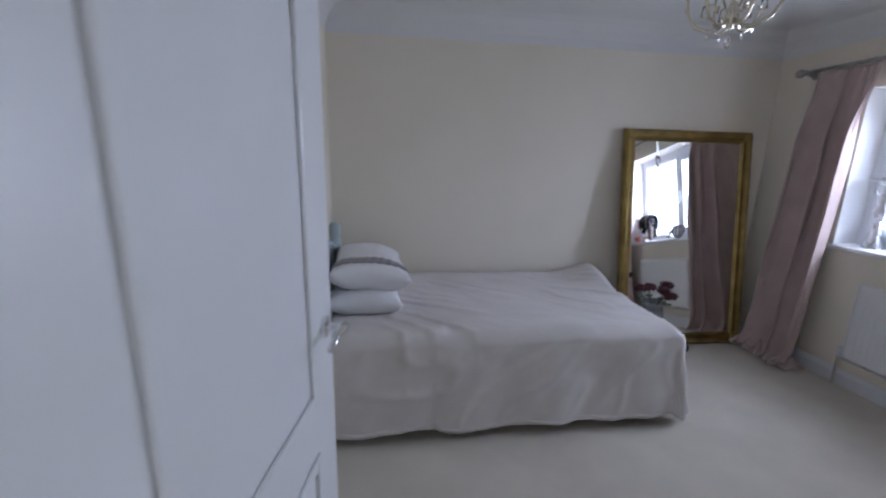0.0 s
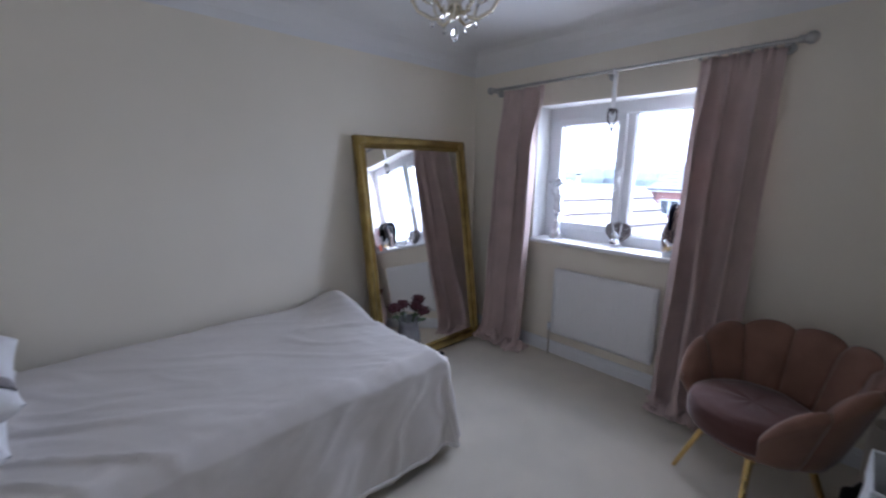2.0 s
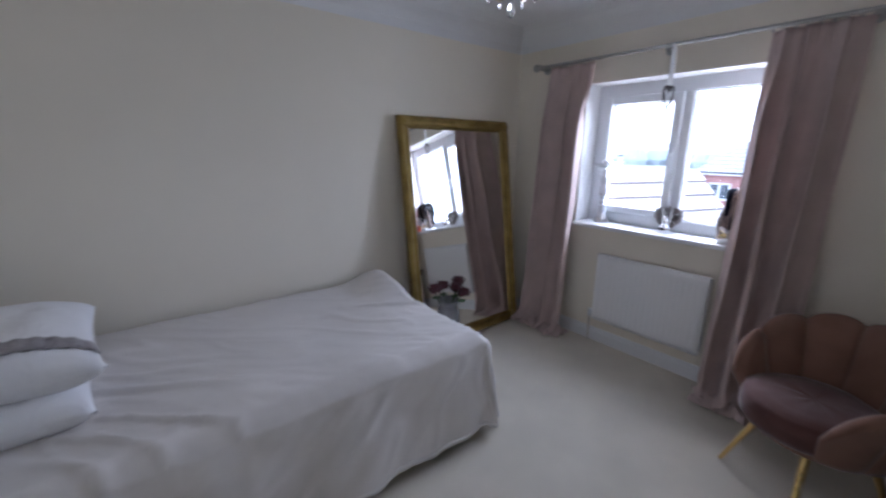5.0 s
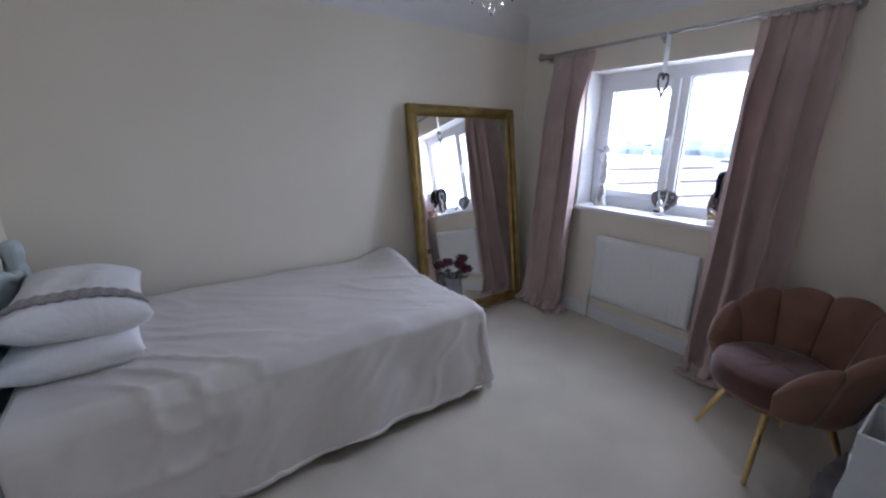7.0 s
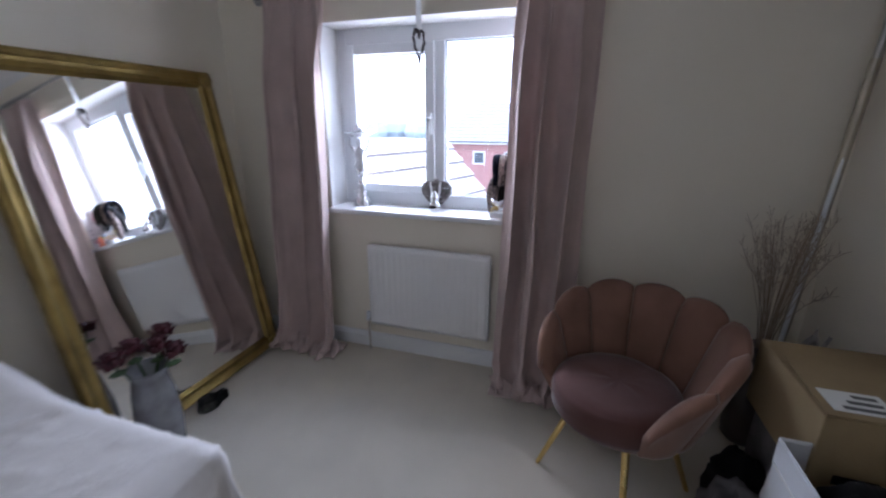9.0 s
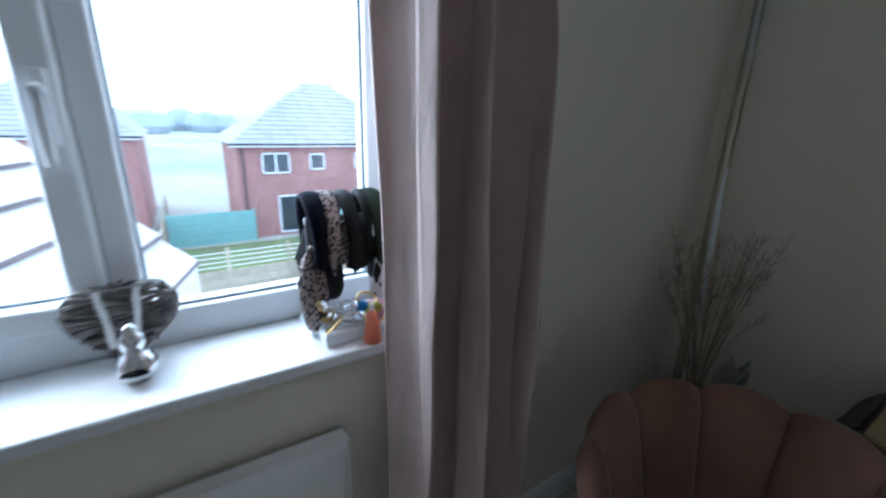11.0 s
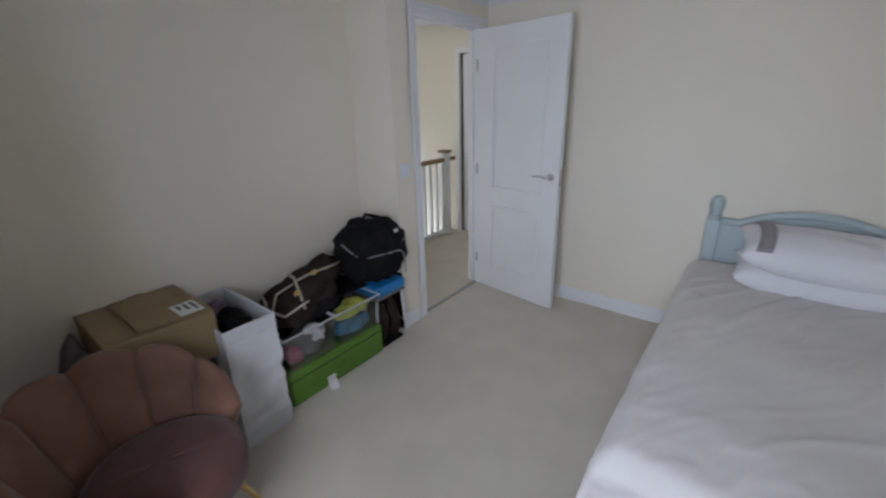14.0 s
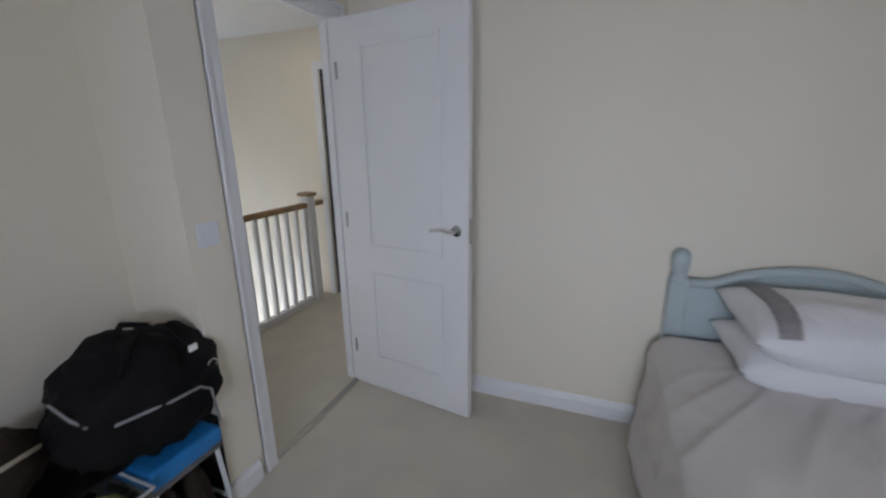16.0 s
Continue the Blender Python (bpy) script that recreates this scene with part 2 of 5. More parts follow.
structure("floor", block(XW - T, XE + T, YS - T, YN + T, -0.12, 0.0), CARPET, "cream cut-pile carpet over the bedroom floor", "floor")
structure("floor_landing", box(block(-1.4, 1.9, -1.2, YS - T, -0.12, -0.002), -1.4, XW - T, YS - T, 0.0, -0.12, -0.002), CARPET, "cream carpet on the stair landing", "floor")
structure("wall_north", block(XW - T, XE + 0.3, YN, YN + T, 0, HC + 0.1), WALL, "off-white painted plaster wall beside the bed", "wall")
structure("wall_west", block(XW - T, XW, -T, YN, 0, HC + 0.1), WALL, "off-white painted plaster wall behind the headboard", "wall")
bm = bmesh.new()
for a in ((YS - T, WY0, 0, HC + 0.1), (WY1, YN, 0, HC + 0.1), (WY0, WY1, 0, WZ0), (WY0, WY1, WZ1, HC + 0.1)):
    box(bm, XE, XE + 0.34, *a)
structure("wall_east", bm, WALL, "off-white painted wall with a deep window opening", "wall")
bm = bmesh.new()
box(bm, XE + 0.002, XE + 0.176, WY0 - 0.001, WY0 + 0.004, WZ0, WZ1)
box(bm, XE + 0.002, XE + 0.176, WY1 - 0.004, WY1 + 0.001, WZ0, WZ1)
box(bm, XE + 0.002, XE + 0.176, WY0 + 0.004, WY1 - 0.004, WZ1 - 0.004, WZ1 + 0.001)
structure("trim_window_reveal", bm, CEIL, "white plastered reveal round the window", "reveal")
structure("wall_recess", block(XR - T, XE + 0.34, YS - T, YS, 0, HC + 0.1), WALL, "off-white painted wall behind the stacked boxes", "wall")
structure("wall_return", block(XR - T, XR, YS, 0, 0, HC + 0.1), WALL, "short off-white wall return beside the door", "wall")
bm = bmesh.new()
box(bm, XW, DX0 - 0.03, -T, 0, 0, HC + 0.1)
box(bm, DX1 + 0.03, XR - T, -T, 0, 0, HC + 0.1)
box(bm, DX0 - 0.03, DX1 + 0.03, -T, 0, DZ + 0.03, HC + 0.1)
structure("wall_door", bm, WALL, "off-white painted wall with the bedroom doorway", "wall")

# ceiling with a plain sloping cove round the room
bm = bmesh.new()
c = COVE
outer = [(XW, 0), (XW, YN), (XE, YN), (XE, YS), (XR, YS), (XR, 0)]
inner = [(XW + c, c), (XW + c, YN - c), (XE - c, YN - c), (XE - c, YS + c), (XR + c, YS + c), (XR + c, c)]
rings = []
for k in range(6):
    a = k / 5 * math.pi / 2
    s, h = 1 - math.cos(a), math.sin(a)
    rings.append([bm.verts.new((o[0] + (i[0] - o[0]) * s, o[1] + (i[1] - o[1]) * s, HC - c + c * h)) for o, i in zip(outer, inner)])
for a, b in zip(rings, rings[1:]):
    for k in range(6):
        bm.faces.new((a[k], a[(k + 1) % 6], b[(k + 1) % 6], b[k]))
bm.faces.new(rings[-1])
top = [bm.verts.new((x, y, HC + 0.1)) for x, y in outer]
bm.faces.new(top)
for k in range(6):
    bm.faces.new((rings[0][k], rings[0][(k + 1) % 6], top[(k + 1) % 6], top[k]))
structure("ceiling", bm, CEIL, "white plaster ceiling with curved coving", "ceiling")


def skirting(name, a, b, inward):
    """A moulded skirting board from a to b on the floor."""
    a, b, n = Vector((*a, 0)), Vector((*b, 0)), Vector((*inward, 0))
    prof = [(0, 0), (0.016, 0), (0.016, 0.072), (0.012, 0.08), (0.012, 0.088), (0.006, 0.1), (0, 0.1)]
    bm = bmesh.new()
    ends = [[bm.verts.new(p + n * d + Vector((0, 0, z))) for d, z in prof] for p in (a, b)]
    for k in range(len(prof) - 1):
        bm.faces.new((ends[0][k], ends[0][k + 1], ends[1][k + 1], ends[1][k]))
    bm.faces.new(ends[0])
    bm.faces.new(ends[1][::-1])
    return structure(name, bm, WHITE, "white painted moulded skirting board", "skirting")


skirting("baseboard_north", (XW, YN), (XE, YN), (0, -1))
skirting("baseboard_west", (XW, 0.02), (XW, YN - 0.016), (1, 0))
skirting("baseboard_east", (XE, YS), (XE, YN - 0.016), (-1, 0))
skirting("baseboard_recess", (XR, YS), (XE - 0.016, YS), (0, 1))
skirting("baseboard_return", (XR, YS + 0.016), (XR, 0.016), (1, 0))
skirting("baseboard_door", (DX1 + 0.09, 0), (XR, 0), (0, 1))


# door lining and architrave
def architrave(name, y, s):
    bm = bmesh.new()
    w = 0.065
    for x0, x1, z0, z1 in ((DX0 - w, DX0, 0, DZ + w), (DX1, DX1 + w, 0, DZ + w), (DX0, DX1, DZ, DZ + w)):
        box(bm, x0, x1, min(y, y + s * 0.012), max(y, y + s * 0.012), z0, z1, 0.004)
    for x0, x1, z0, z1 in ((DX0 - w, DX0 - w + 0.02, 0, DZ + w), (DX1 + w - 0.02, DX1 + w, 0, DZ + w), (DX0 - w + 0.02, DX1 + w - 0.02, DZ + w - 0.02, DZ + w)):
        box(bm, x0, x1, min(y, y + s * 0.019), max(y, y + s * 0.019), z0, z1, 0.004)
    structure(name, bm, WHITE, "white painted moulded door architrave", "architrave")


architrave("trim_door", 0.001, 1)
architrave("trim_door_landing", -T - 0.001, -1)
bm = bmesh.new()
for x0, x1, z0, z1 in ((DX0 - 0.03, DX0, 0, DZ), (DX1, DX1 + 0.03, 0, DZ), (DX0 - 0.03, DX1 + 0.03, DZ, DZ + 0.03)):
    box(bm, x0, x1, -T, 0, z0, z1)
for x0, x1, z0, z1 in ((DX0, DX0 + 0.012, 0, DZ), (DX1 - 0.012, DX1, 0, DZ), (DX0 + 0.012, DX1 - 0.012, DZ - 0.012, DZ)):
    box(bm, x0, x1, -0.07, -0.045, z0, z1, 0.002)
structure("trim_door_lining", bm, WHITE, "white painted door lining with stops", "door lining")
structure("trim_threshold", block(DX0, DX1, -0.035, 0.0, 0.0, 0.006, 0.002), STEEL, "thin metal carpet strip across the doorway", "threshold strip")


def make_door(name, width, height, m, label, lever=True):
    """A moulded four-panel look door; hinge edge at the local origin, leaf along +y, room face to +x."""
    d = thing(name, (0, 0, 0), label, "door")
    d.matrix_world = m
    d["kind"] = "structure"
    bm = block(-0.04, 0, -0.03, width, 0.008, height, 0.003)
    leaf = part("leaf", bm, WHITE, d)
    # raised and sunk panels: tall upper one, short lower one
    for k, (z0, z1) in enumerate(((0.855, height - 0.12), (0.195, 0.725))):
        y0, y1 = 0.135, width - 0.135
        for s, x in ((1, 0.0), (-1, -0.04)):
            bm = bmesh.new()
            w = 0.028
            for a in ((y0, y0 + w, z0, z1), (y1 - w, y1, z0, z1), (y0 + w, y1 - w, z0, z0 + w), (y0 + w, y1 - w, z1 - w, z1)):
                box(bm, min(x, x + s * 0.010), max(x, x + s * 0.010), *a, 0.0045, 2)
            part("panel_moulding", bm, WHITE, leaf)
    if lever:
        for s, x in ((1, 0.0), (-1, -0.04)):
            bm = bmesh.new()
            rod(bm, (x, width - 0.06, 1.0), (x + s * 0.008, width - 0.06, 1.0), 0.026, n=24)
            rod(bm, (x + s * 0.008, width - 0.06, 1.0), (x + s * 0.05, width - 0.06, 1.0), 0.010, n=16)
            h = part("handle", bm, CHROME, d, "polished chrome lever handle", smooth=False)
            bm = bmesh.new()
            tube(bm, [(x + s * 0.048, width - 0.052, 1.0), (x + s * 0.052, width - 0.08, 1.002), (x + s * 0.05, width - 0.11, 1.008),
                      (x + s * 0.05, width - 0.14, 1.006), (x + s * 0.05, width - 0.175, 1.0)], lambda u: 0.0105 - 0.003 * u, 10)
            part("lever", bm, CHROME, h, smooth=True)
        part("latch_plate", block(-0.030, -0.010, width, width + 0.0015, 0.94, 1.06), STEEL, d, "steel latch plate")
    for z in (0.25, 1.0, 1.75):
        part("hinge", rod(bmesh.new(), (0.004, -0.004, z - 0.04), (0.004, -0.004, z + 0.04), 0.006), STEEL, d, "steel butt hinge")
    return d


HINGE, FREE = Vector((0.325, 0.012)), Vector((0.436, 0.733))
ang = math.degrees(math.atan2(FREE.y - HINGE.y, FREE.x - HINGE.x)) - 90
make_door("door_1", 0.728, 1.985, pose(HINGE.x, HINGE.y, 0, 0, 0, ang), "open white panelled bedroom door with chrome lever handle")

# ---- landing ----
bm = bmesh.new()
for a in ((-2.3, -1.0, -2.6, 2.4), (-1.0, -0.16, 2.04, 2.4), (-0.16, -T, 0, 2.4)):
    box(bm, -1.0, -0.88, *a)
structure("wall_landing_west", bm, WALL, "cream painted wall at the end of the landing", "wall")
structure("wall_landing_south", block(-0.88, 2.0, -2.3, -2.2, -2.6, 2.4), WALL, "cream painted wall across the stairwell", "wall")
structure("wall_landing_east", block(2.0, 2.1, -2.3, YS - T, -2.6, 2.4), WALL, "cream painted wall closing the landing", "wall")
# runs on unseen west of the landing, added length that stops sky light
structure("wall_landing_north", block(-1.4, XW - T, -T, 0, 0, 2.4), WALL, "cream painted wall beside the bedroom", "wall")
structure("ceiling_landing", block(-1.4, 2.1, -2.3, -T, 2.32, 2.45), CEIL, "white plaster landing ceiling", "ceiling")
structure("floor_stairwell", block(-0.75, 2.0, -2.2, -1.2, -2.6, -2.5), CARPET, "carpet at the foot of the stairwell", "floor")
OAK = node_mat("light_oak_handrail", (0.38, 0.25, 0.11), 0.45, vary=0.15, scale=12, bump=0.1, bump_scale=60)
bal = thing("balustrade", (0, -1.1, 0), "white spindles under an oak handrail on the landing", "balustrade")
part("handrail", block(-0.88, 1.0, -0.03, 0.03, 0.86, 0.905, 0.012, 3), OAK, bal, "light oak handrail")
part("base_rail", block(-0.75, 1.0, -0.03, 0.03, 0.0, 0.05, 0.006), WHITE, bal)
for k in range(15):
    x = -0.64 + k * 0.11
    bm = block(x - 0.016, x + 0.016, -0.016, 0.016, 0.05, 0.86, 0.004)
    part("spindle", bm, WHITE, bal)
nw = thing("newel_post", (-0.70, -1.1, 0), "white newel post with an oak cap", "newel post")
part("post", block(-0.045, 0.045, -0.045, 0.045, 0, 0.96, 0.005), WHITE, nw)
part("cap", block(-0.06, 0.06, -0.06, 0.06, 0.96, 0.99, 0.008), OAK, nw, "square oak cap")

# ---- window ----
win = thing("window_1", (XE + 0.175, 0, 0), "white plastic window with a casement and a fixed pane", "window", kind="structure")
fx = 0.07
bm = bmesh.new()
MY, FS, FB, FT = 1.43, 0.06, 0.08, 0.085
for y0, y1, z0, z1 in ((WY0, WY0 + 0.075, WZ0, WZ1), (WY1 - FS, WY1, WZ0, WZ1), (WY0 + 0.075, WY1 - FS, WZ0, WZ0 + FB), (WY0 + 0.075, WY1 - FS, WZ1 - FT, WZ1)):
    box(bm, 0, fx, y0, y1, z0, z1, 0.006)
part("window_frame", bm, UPVC, win)
part("mullion", block(0, fx, MY - 0.027, MY + 0.027, WZ0 + FB, WZ1 - FT, 0.006), UPVC, win)
bm = bmesh.new()
sy0, sy1, sz0, sz1 = MY + 0.027, WY1 - FS, WZ0 + FB, WZ1 - FT
for y0, y1, z0, z1 in ((sy0, sy0 + 0.056, sz0, sz1), (sy1 - 0.056, sy1, sz0, sz1), (sy0 + 0.056, sy1 - 0.056, sz0, sz0 + 0.052), (sy0 + 0.056, sy1 - 0.056, sz1 - 0.055, sz1)):
    box(bm, -0.018, 0.05, y0, y1, z0, z1, 0.007)
sash = part("sash", bm, UPVC, win)
bm = block(0.028, 0.034, sy0 + 0.052, sy1 - 0.052, sz0 + 0.048, sz1 - 0.05)
g = part("pane", bm, GLASS, win, "clear glass pane")
g.visible_shadow = False
bm = block(0.028, 0.034, WY0 + 0.07, MY - 0.022, WZ0 + FB - 0.005, WZ1 - FT + 0.005)
g = part("pane", bm, GLASS, win, "clear glass pane")
g.visible_shadow = False
bm = bmesh.new()
for y0, y1, z0, z1 in ((WY0 + 0.075, MY - 0.027, WZ0 + FB, WZ1 - FT), (sy0 + 0.056, sy1 - 0.056, sz0 + 0.052, sz1 - 0.055)):
    w = 0.006
    for a in ((y0, y0 + w, z0, z1), (y1 - w, y1, z0, z1), (y0 + w, y1 - w, z0, z0 + w), (y0 + w, y1 - w, z1 - w, z1)):
        box(bm, 0.018, 0.030, *a)
part("gasket", bm, GASKET2, win, "thin grey rubber glazing gasket")
bm = block(-0.03, -0.018, sy0 + 0.012, sy0 + 0.038, 1.30, 1.42, 0.004)
h = part("handle", bm, UPVC, win, "white window handle")
bm = bmesh.new()
tube(bm, [(-0.03, sy0 + 0.025, 1.39), (-0.05, sy0 + 0.025, 1.388), (-0.055, sy0 + 0.025, 1.36), (-0.052, sy0 + 0.025, 1.27)], 0.009, 8)
part("lever", bm, UPVC, h, smooth=True)
structure("window_sill", block(XE - 0.04, XE + 0.176, WY0 - 0.0, WY1 + 0.0, WZ0 - 0.025, WZ0 + 0.004, 0.006), WHITE, "white painted window board under the window", "window sill")

# landing door, pulled to in its frame
d2 = thing("door_2", (-0.88, -0.55, 0), "white landing door standing ajar in its frame", "door", kind="structure")
bm = bmesh.new()
for y0, y1, z0, z1 in ((-0.51, -0.45, 0, 2.06), (0.37, 0.43, 0, 2.06), (-0.45, 0.37, 2.0, 2.06)):
    box(bm, 0.001, 0.016, y0, y1, z0, z1, 0.004)
part("architrave", bm, WHITE, d2)
part("leaf", block(-0.06, -0.02, -0.425, 0.36, 0.008, 1.99, 0.004), WHITE, d2)
# this dark strip stands for the shadow gap beside the leaf
part("gap_shade", block(-0.055, -0.012, -0.448, -0.427, 0.0, 2.0), NEAR_BLACK, d2, "dark strip put in as the shade of the gap")
part("reveal", block(-0.12, 0.0, 0.372, 0.386, 0, 2.0), WHITE, d2)
# unseen blocks added past the door opening to keep sky light out
structure("wall_landing_light_block", box(block(-1.4, -1.3, -1.0, -T, 0, 2.4), -1.4, -1.0, -1.1, -1.0, 0, 2.4), WALL, "unseen wall added behind the landing door to shut out sky light", "wall")
sw = thing("light_switch", (1.165, 0.0, 1.10), "white plastic light switch plate on the wall", "light switch")
part("plate", block(-0.043, 0.043, 0.0, 0.009, -0.043, 0.043, 0.004), UPVC, sw)
part("rocker", block(-0.012, 0.012, 0.009, 0.013, -0.02, 0.02, 0.002), UPVC, sw)

# ---- outside ----
BRICK = node_mat("red_brick", (0.40, 0.20, 0.18), 0.85, vary=0.12, scale=3, bump=0.4, bump_scale=40)
TILE = node_mat("grey_roof_tile", (0.40, 0.39, 0.40), 0.8, vary=0.1, scale=2, bump=0.3, bump_scale=30)
LAP_SHADE = node_mat("tile_lap_shade", (0.16, 0.13, 0.13), 0.85, vary=0.1, scale=4)
PALETILE = node_mat("pale_roof_tile", (0.58, 0.54, 0.52), 0.75, vary=0.06, scale=2, bump=0.2, bump_scale=30)
GRASS = node_mat("rough_grass", (0.16, 0.21, 0.08), 0.95, vary=0.2, scale=0.6, bump=0.8, bump_scale=30, second=(0.16, 0.15, 0.07))
FIELD = node_mat("open_ground", (0.42, 0.37, 0.31), 0.95, vary=0.2, scale=0.08, bump=0.6, bump_scale=12, second=(0.26, 0.32, 0.29))
FENCE = node_mat("weathered_fence_board", (0.46, 0.39, 0.29), 0.85, vary=0.12, scale=4, bump=0.3, bump_scale=40, per_object=0.15)
TEAL = node_mat("teal_fence_paint", (0.22, 0.42, 0.40), 0.8, vary=0.1, scale=4, bump=0.2, bump_scale=40)
GRAVEL = node_mat("pale_gravel", (0.42, 0.40, 0.37), 0.95, vary=0.2, scale=6, bump=0.8, bump_scale=60)
LEAF = node_mat("shrub_leaf", (0.07, 0.11, 0.035), 0.7, vary=0.25, scale=6, bump=0.3, bump_scale=80)
LEAF2 = node_mat("pale_shrub_leaf", (0.20, 0.24, 0.06), 0.7, vary=0.2, scale=6)
DARKGLASS = node_mat("dark_window_pane", (0.05, 0.06, 0.07), 0.08, vary=0.1, scale=1)
# pale blue-grey base carries the distance haze of trees and hills
HILL = node_mat("haze_tinted_land", (0.44, 0.49, 0.52), 1.0, vary=0.1, scale=0.02)
GZ = -5.3
structure("ground", block(4.2, 900, -600, 600, GZ - 0.5, GZ), FIELD, "open rough ground beyond the gardens", "ground")
structure("lawn", block(17.4, 26.4, -14, 2.3, GZ, GZ + 0.01), GRASS, "mown lawn of the neighbouring garden", "lawn")
structure("gravel_bed", block(6, 17.2, -14, 2.6, GZ, GZ + 0.012), GRAVEL, "pale gravel garden bed below the window", "garden bed")


def house(name, x0, y0, y1, label, eave=-0.05, depth=8.0, rise=3.6, windows=(), doors=()):
    h = thing(name, (x0, (y0 + y1) / 2, GZ), label, "house", group="brick houses opposite")
    w = (y1 - y0) / 2
    ez = eave - GZ
    part("wall", block(0, depth, -w, w, 0, ez), BRICK, h, "red brick wall")
    bm = bmesh.new()
    o = 0.35
    base = [bm.verts.new(p) for p in ((-o, -w - o, ez), (depth + o, -w - o, ez), (depth + o, w + o, ez), (-o, w + o, ez))]
    r = min(depth * 0.6, w * 0.93)
    top = [bm.verts.new((depth / 2, -w + r, ez + rise)), bm.verts.new((depth / 2, w - r, ez + rise))]
    for f in ((base[0], base[3], top[1], top[0]), (base[1], top[0], top[1], base[2]), (base[0], top[0], base[1]), (base[3], base[2], top[1]), base[::-1]):
        bm.faces.new(f)
    roof = part("roof", bm, TILE, h, "hipped grey tiled roof")
    bm = bmesh.new()
    for k in range(1, 15):
        u = k / 15
        zz, xx = ez + rise * u, -o + (depth / 2 + o) * u
        ya = -w - o + (o + r) * u
        box(bm, xx - 0.03, xx + 0.05, ya, -ya, zz - 0.005, zz + 0.035)
    tagged(part("tile_course", bm, TILE, roof), "rows of roof tiles", kind="stuff")
    part("fascia", block(-o - 0.02, -o, -w - o, w + o, ez - 0.18, ez + 0.02), WHITE, h, "white fascia board")
    tube(bm := bmesh.new(), [(-o - 0.07, -w - o, ez - 0.03), (-o - 0.07, w + o, ez - 0.03)], 0.06, 8)
    part("gutter", bm, NEAR_BLACK, h, "black gutter")
    for y, z, ww, hh, lights in windows:
        f = bmesh.new()
        for a in ((y - ww / 2, y - ww / 2 + 0.09, z, z + hh), (y + ww / 2 - 0.09, y + ww / 2, z, z + hh), (y - ww / 2, y + ww / 2, z, z + 0.09), (y - ww / 2, y + ww / 2, z + hh - 0.09, z + hh)):
            box(f, -0.05, 0.0, *a)
        for k in range(1, lights):
            yy = y - ww / 2 + ww * k / lights
            box(f, -0.05, 0.0, yy - 0.05, yy + 0.05, z, z + hh)
        wi = part("window", f, UPVC, h, "white plastic window")
        part("pane", block(-0.02, -0.004, y - ww / 2 + 0.05, y + ww / 2 - 0.05, z + 0.05, z + hh - 0.05), DARKGLASS, wi)
    tube(bm := bmesh.new(), [(-0.08, w - 0.3, 0.05), (-0.08, w - 0.3, ez - 0.15)], 0.05, 8)
    part("downpipe", bm, NEAR_BLACK, h, "black downpipe")
    return h


house("brick_house", 27.3, -12.2, -1.1, "two-storey red brick house with hipped grey roof",
      windows=((3.55, 3.6, 1.5, 1.15, 2), (1.25, 3.75, 0.9, 0.95, 1), (-1.5, 3.75, 0.9, 0.95, 1), (-4.2, 3.6, 1.5, 1.1, 2), (2.55, 0.15, 2.1, 2.2, 2), (-2.4, 0.15, 1.8, 2.1, 2)))
house("brick_house", 31.5, 3.45, 11.2, "two-storey red brick house seen over a pale roof", eave=0.1,
      windows=((-2.3, 3.6, 1.2, 1.1, 2), (0.2, 3.75, 0.9, 0.95, 1), (2.6, 3.6, 1.3, 1.1, 2), (-1.6, 0.15, 1.7, 2.1, 2)))

# lower roof of this building, close outside the window: it falls from a ridge towards the gardens
rf = thing("adjoining_roof", (3.86, 2.53, 1.22), "pale tiled lower roof adjoining the bedroom wall", "roof")
APEX, FOOT = Vector((1.68, -0.53, 0.0)), Vector((0.02, -2.24, -1.37))
bm = bmesh.new()
CORNERS = (Vector((0, 0, 0)), APEX, APEX.lerp(FOOT, 0.4), FOOT * 0.4)
top = [bm.verts.new(p) for p in CORNERS]
bot = [bm.verts.new((p.x, p.y, -6.5)) for p in CORNERS]
bm.faces.new(top)
bm.faces.new(bot[::-1])
for k in range(4):
    bm.faces.new((top[k], bot[k], bot[(k + 1) % 4], top[(k + 1) % 4]))
part("roof_slope", bm, PALETILE, rf)
# overlapping tile courses, each a thin board with its lower edge proud
up = APEX.cross(FOOT).normalized()
up = -up if up.z < 0 else up
for k in range(5):
    a, b = 0.08 * k, 0.08 * (k + 1)
    l0, l1, r0, r1 = FOOT * a, FOOT * b, APEX.lerp(FOOT, a), APEX.lerp(FOOT, b)
    bm = bmesh.new()
    vs = [bm.verts.new(p) for p in (l0 + up * 0.004, r0 + up * 0.004, r1 + up * 0.024, l1 + up * 0.024, l1 + up * 0.001, r1 + up * 0.001)]
    bm.faces.new(vs[:4])
    bm.faces.new((vs[3], vs[2], vs[5], vs[4]))
    part("tile_course", bm, PALETILE, rf, "row of pale roof tiles")
    # a dark tube paints the shade below the row's proud edge
    part("course_shade", tube(bmesh.new(), [l1 + up * 0.018, r1 + up * 0.018], 0.009, 6), LAP_SHADE, rf, "dark tube drawn as the shade under a tile row")


